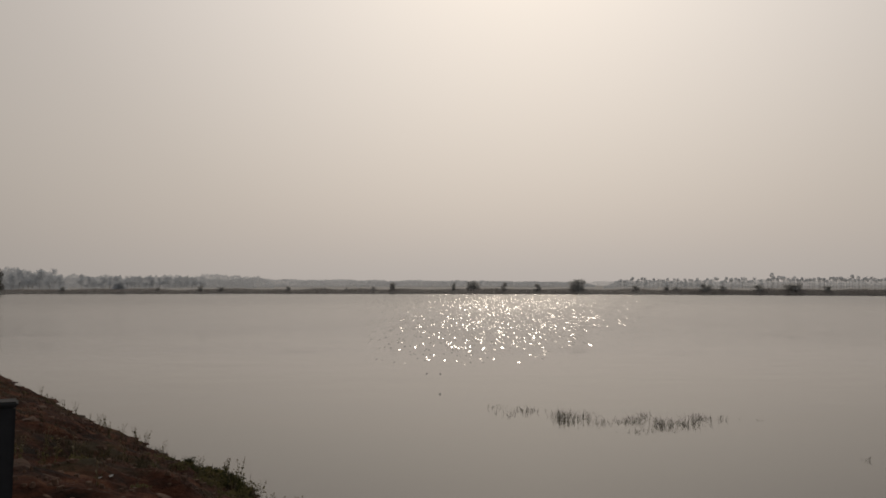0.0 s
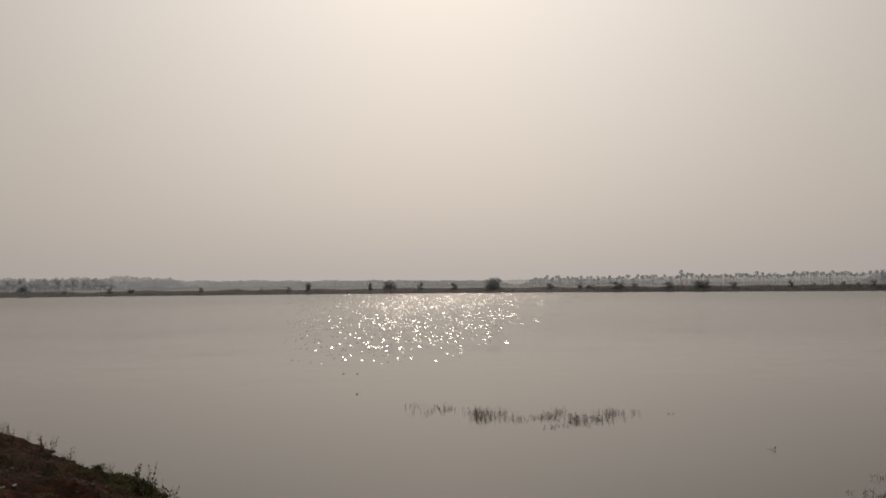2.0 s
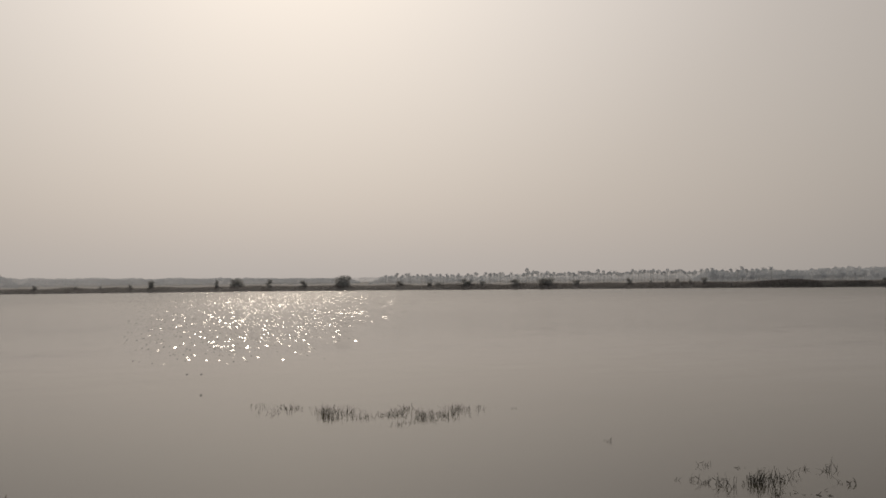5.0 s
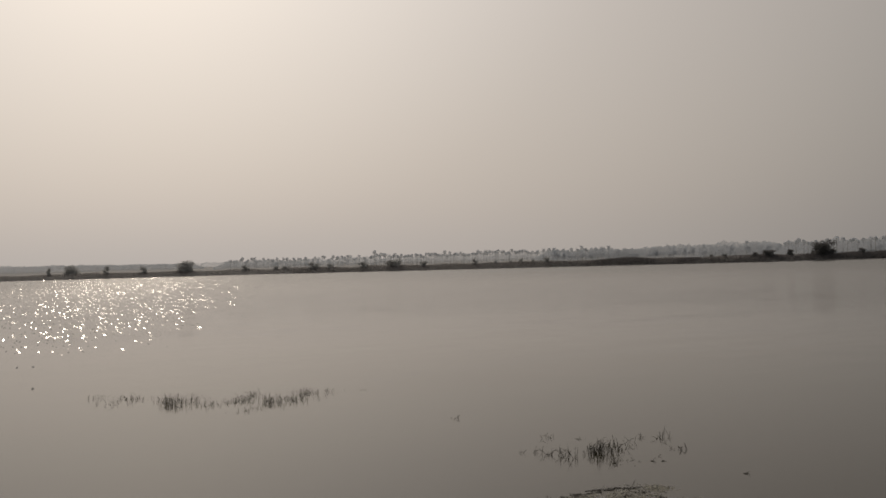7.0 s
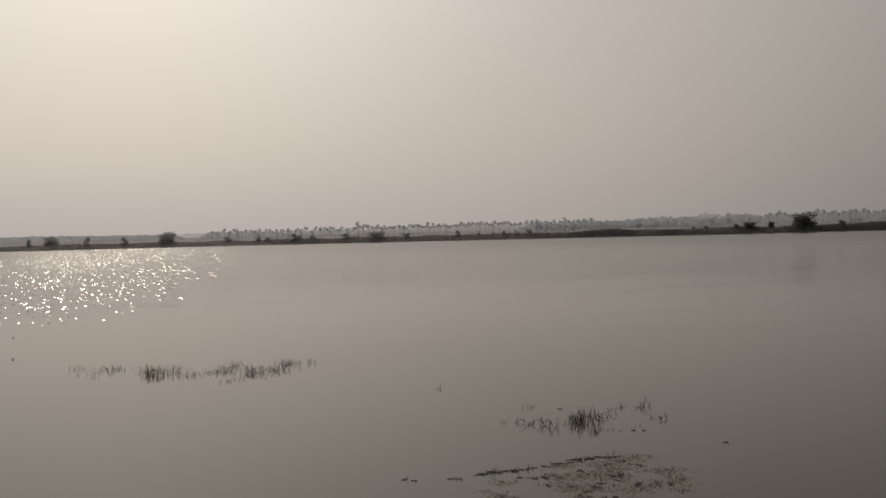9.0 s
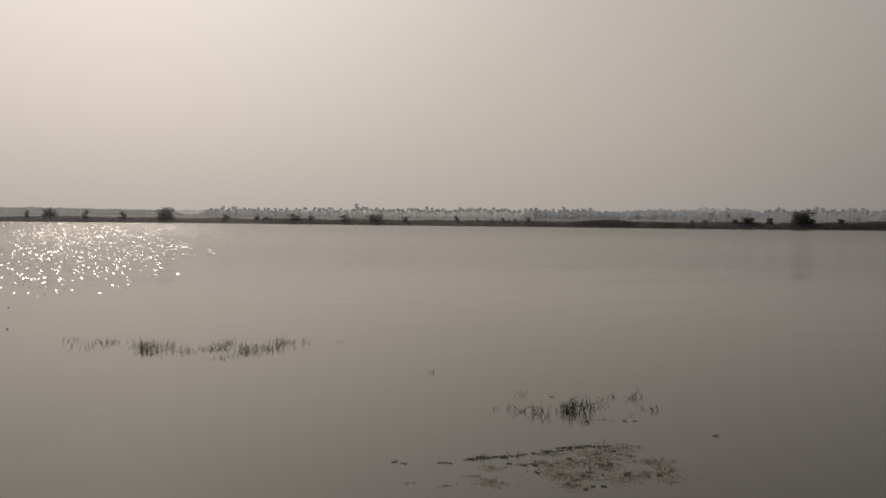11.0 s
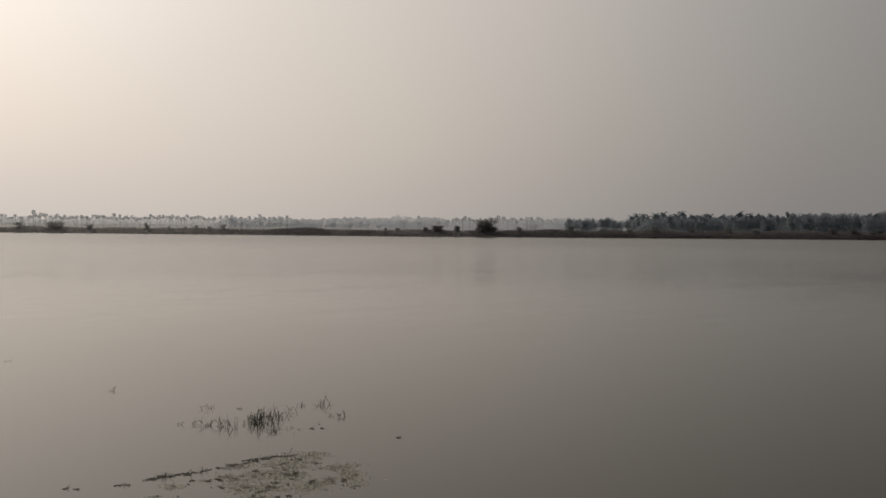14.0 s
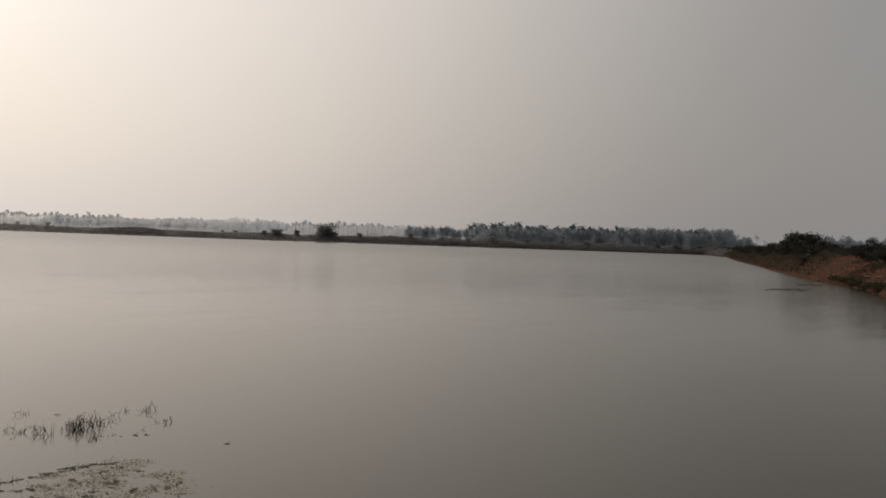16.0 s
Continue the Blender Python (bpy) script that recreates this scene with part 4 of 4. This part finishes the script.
for k, ((x0, y0), (x1, y1)) in enumerate(zip(RIM, RIM[1:])):
    for j in range(rng.choice((2, 3, 3, 4)) if 0 < k < 9 else 1):
        u = rng.random()
        twig(x0 + (x1 - x0) * u, y0 + (y1 - y0) * u + rng.gauss(0, .04), rng.uniform(.06, .24), rng.uniform(-25, 25) - 14, 560 + 7 * k + j)
for k in range(30):
    twig(rng.uniform(6.5, 8.4), rng.uniform(10.2, 11.9), rng.uniform(.03, .09), rng.uniform(-60, 40), 800 + k)
for k, (x, y) in enumerate(((4.95, 12.42), (5.05, 12.30), (9.55, 13.5), (9.7, 13.42), (10.25, 12.02), (6.4, 11.75), (6.7, 11.6))):
    twig(x, y, 0.08, rng.uniform(-30, 10), 600 + k)
# thin stalks standing up through the rim of the raft
for k, (x, y, h) in enumerate(((6.21, 12.17, .13), (6.76, 12.10, .12), (7.70, 12.22, .14), (8.22, 12.18, .12))):
    tuft(x, y, 3, .02, h, 900 + k, 0.1)
# drifted weed off the right bund
for k, (x, y, ln) in enumerate(((84.7, 28.3, 3.4), (99.6, 31.0, 3.2))):
    g = random.Random(650 + k)
    s = Soup()
    for _ in range(60):
        flake(s, g, g.gauss(0, .3) * ln, g.gauss(0, .5), g.uniform(.08, .2), g.uniform(.01, .05))
    ob = new("drift_weed", s.mesh("drift_weed", M_DEBRIS))
    ob.matrix_basis = pose(x, y, 0, 0, 0, -16)
    tagged(ob, "dark raft of drifted weed off the red bund", "water weed", "drifted weed")


# ---- the near bund on the left ----
LEFT = [i for i in range(len(XY)) if XY[i, 0] < 0.5 and 9 < XY[i, 1] < 60 and XY[i, 0] > -34]


def left_at(y):
    return min(LEFT, key=lambda i: abs(XY[i, 1] - y))


def weed_plant(seed, tall):
    g = random.Random(seed)
    st, lv, hd = Soup(), Soup(), Soup()
    for _ in range(g.randint(3, 6)):
        a, h = g.uniform(0, 6.28), tall * g.uniform(.6, 1.1)
        d = Vector((math.cos(a), math.sin(a), 0)) * h * g.uniform(.1, .45)
        pts = [Vector((0, 0, -.05)), d * .35 + Vector((0, 0, h * .5)), d + Vector((0, 0, h))]
        st.tube([tuple(q) for q in pts], [.006, .004, .002], 4)
        for k in range(6):
            u = g.uniform(.15, .9)
            q = pts[0].lerp(pts[2], u)
            lv.leaf(g, q + Vector((g.uniform(-.03, .03), g.uniform(-.03, .03), 0)), .06)
        for _ in range(3):
            hd.leaf(g, pts[2] + Vector((g.gauss(0, .012), g.gauss(0, .012), g.gauss(0, .015))), .035)
    ob = base("weed", "wiry weed with seed heads on the red bank", "weed", "weeds on the bank")
    tagged(part("stems", st, M_STALK, ob), kind="stuff")
    tagged(part("leaves", lv, M_WEED, ob), kind="stuff")
    tagged(part("seed_heads", hd, M_STALK, ob), kind="stuff")
    return ob


WEEDS = [weed_plant(700 + i, 0.5) for i in range(5)]
for k in range(64):
    y = rng.choice((rng.uniform(11.6, 15.5), rng.uniform(11.6, 14.5), rng.uniform(12.0, 15.5), rng.uniform(13.0, 30)))
    q = bank_point(left_at(y), rng.uniform(0.1, 1.1) if k % 3 else rng.uniform(1.0, 4.5))
    stamp(rng.choice(WEEDS), place(q.x, q.y, q.z, rng.uniform(0, 6.28), rng.uniform(0.3, 0.85)))
GREENS = [shrub(720 + i, 0.2, 0.6, 260, 0.05, M_WEED, "low green leafy weed on the eroded bank", "leafy weeds on the bank") for i in range(3)]
for k in range(46):
    y = rng.uniform(12.5, 16.6) if k < 26 else rng.uniform(12, 36)
    q = bank_point(left_at(y), rng.uniform(0.15, 1.6) if k < 26 else rng.uniform(0.6, 5.5))
    stamp(rng.choice(GREENS), place(q.x, q.y, q.z - .03, rng.uniform(0, 6.28), rng.uniform(0.35, 1.0)))
for k in range(60):
    q = bank_point(left_at(rng.uniform(9.5, 42)), rng.uniform(0.0, 6))
    stamp(rng.choice(ROCKS), place(q.x, q.y, q.z - 0.02, rng.uniform(0, 6.28), rng.uniform(0.05, 0.24)))


for k in range(90):
    q = bank_point(left_at(rng.uniform(9.0, 26)), rng.uniform(1.3, 6.5))
    b_ = rng.uniform(0.08, 0.28)
    stamp(rng.choice(LEDGES), Matrix.LocRotScale((q.x, q.y, q.z - 0.05), Euler((0, 0, rng.gauss(2.15, 0.35))), (b_ * 1.5, b_ * 0.6, b_ * rng.uniform(0.18, 0.4))))


# long tan ledges that break the slope above the water's edge
SLABS = [tagged(rock(20 + i, 0.5), "long tan ledge of hard earth breaking the slope", "ledge", "ledges in the bank") for i in range(3)]
for ob in SLABS:
    ob.name = "earth_ledge"
    ob.data.materials[0] = M_TAN
for k in range(46):
    i = left_at(rng.uniform(9.2, 12.6))
    q = bank_point(i, rng.uniform(1.4, 5.2))
    b_ = rng.uniform(0.16, 0.5)
    stamp(rng.choice(SLABS), Matrix.LocRotScale((q.x, q.y, q.z - 0.04), Euler((rng.gauss(0, 0.1), 0.30, rng.gauss(-0.3, 0.3))), (b_ * rng.uniform(0.9, 1.7), b_ * rng.uniform(0.4, 0.8), b_ * rng.uniform(0.16, 0.3))))
for k in range(7):
    q = bank_point(left_at(rng.uniform(11.5, 13.2)), rng.uniform(0.1, 0.6))
    stamp(rng.choice(WEEDS), place(q.x, q.y, q.z, rng.uniform(0, 6.28), rng.uniform(0.8, 1.15)))


# a thick cushion of leafy weeds and taller dry stalks where the bank meets the water
CUSHION = [shrub(730 + i, 0.42, 0.62, 900, 0.05, M_COVER, "dense dark green leafy weed at the foot of the bank", "leafy weeds on the bank", 10) for i in range(3)]
for k in range(34):
    u = rng.random()
    q = bank_point(left_at(15.1 + 2.4 * u), rng.uniform(0.25, 1.1))
    stamp(rng.choice(CUSHION), place(q.x, q.y, max(q.z, 0.0) - .05, rng.uniform(0, 6.28), rng.uniform(0.4, 0.7) * (1.1 - 0.45 * u)))
for k, (y, d, size) in enumerate(((16.2, 0.1, 1.0), (16.6, 0.15, 0.85), (16.9, 0.1, 0.8), (15.4, 0.3, 0.8), (15.2, 0.3, 0.85), (17.6, 0.2, 0.6))):
    q = bank_point(left_at(y), d)
    stamp(WEEDS[k % 5], place(q.x, q.y, max(q.z, 0.0), rng.uniform(0, 6.28), size))


def clods(count, seed):
    """Clods, pebbles and dry tufts strewn over the eroded slope."""
    g = random.Random(seed)
    c, t = Soup(), Soup()
    for _ in range(count):
        q = bank_spot(g.choice(LEFT), g.random(), g.uniform(0.05, 7.5))
        r = g.uniform(.012, .04) * (2.2 if g.random() < .06 else 1)
        n, a0, flat = 6, g.uniform(0, 6.28), g.uniform(.35, .7)
        low = [q + Vector((math.cos(a0 + k * 1.0472) * r * g.uniform(.8, 1.25), math.sin(a0 + k * 1.0472) * r * g.uniform(.8, 1.25), -.02)) for k in range(n)]
        high = [q + (p - q) * g.uniform(.5, .75) + Vector((0, 0, .02 + r * flat * g.uniform(.7, 1.1))) for p in low]
        for k in range(n):
            c.face(low[k], low[(k + 1) % n], high[(k + 1) % n], high[k])
        c.face(*high)
    for _ in range(count):
        q = bank_spot(g.choice(LEFT), g.random(), g.uniform(0.05, 7.5))
        if noise.noise((q.x * 0.55, q.y * 0.55, 9.0)) > 0.22:
            for _ in range(9):
                foot = q + Vector((g.gauss(0, .06), g.gauss(0, .06), -.02))
                tip = foot + Vector((g.gauss(0, .05), g.gauss(0, .05), g.uniform(.06, .17)))
                wide = Vector((g.uniform(-1, 1), g.uniform(-1, 1), 0)) * .006
                t.face(foot - wide, foot + wide, tip)
    tagged(new("clods", c.mesh("clods", M_ROCK)), "loose red clods and pebbles on the eroded bank", "clods", kind="stuff")
    tagged(new("dry_grass", t.mesh("dry_grass", M_REED)), "sparse dark dry grass on the eroded bank", "grass", kind="stuff")


clods(5000, 77)


def litter(x, y, z, turn):
    s = Soup()
    s.face((-.02, -.012, .0), (.018, -.015, .008), (.021, .011, .012), (-.015, .015, .008))
    s.face((.018, -.015, .008), (.03, -.006, .02), (.021, .011, .012))
    ob = new("litter", s.mesh("litter", M_LITTER))
    ob.modifiers.new("thick", "SOLIDIFY").thickness = 0.004
    ob.matrix_basis = pose(x, y, z, 0, 0, turn)
    return tagged(ob, "crumpled white scrap of litter on the red bank", "litter", "litter on the bank")


def guard_post():
    """Dark concrete post with a paler cap, on the edge of the bund."""
    ob = base("guard_post", "dark concrete guard post with a paler worn cap", "post")

    def box(name, sx, sy, z0, z1, taper, mat, label):
        bm = bmesh.new()
        bmesh.ops.create_cube(bm, size=1)
        for v in bm.verts:
            k = 1 if v.co.z > 0 else taper
            v.co = Vector((v.co.x * sx * k, v.co.y * sy * k, z1 if v.co.z > 0 else z0))
        bmesh.ops.bevel(bm, geom=bm.edges, offset=0.012, segments=2, affect="EDGES")
        me = bpy.data.meshes.new(name)
        bm.to_mesh(me)
        bm.free()
        me.materials.append(mat)
        o = new(name, me)
        o.parent = ob
        return tagged(o, label)

    box("shaft", 0.46, 0.2, -0.3, 1.08, 0.86, M_STONE, "")
    box("cap", 0.49, 0.23, 1.08, 1.115, 1.0, M_CAP, "worn pale cap")
    return ob


post = guard_post()
post.matrix_basis = pose(-3.06, 6.33, 1.62, 0, 0, 24)
for x, y, z, turn in ((-3.668, 10.306, 0.0, 20), (-3.579, 10.399, 0.0, 70)):
    near_i = min(LEFT, key=lambda i: math.hypot(*(XY[i] - np.array((x, y)))))
    d = float(np.dot(np.array((x, y)) - XY[near_i], OUT[near_i]))
    litter(x, y, bank_point(near_i, d).z + 0.015, turn)

for ob, m in PENDING.items():
    ob.matrix_basis = m
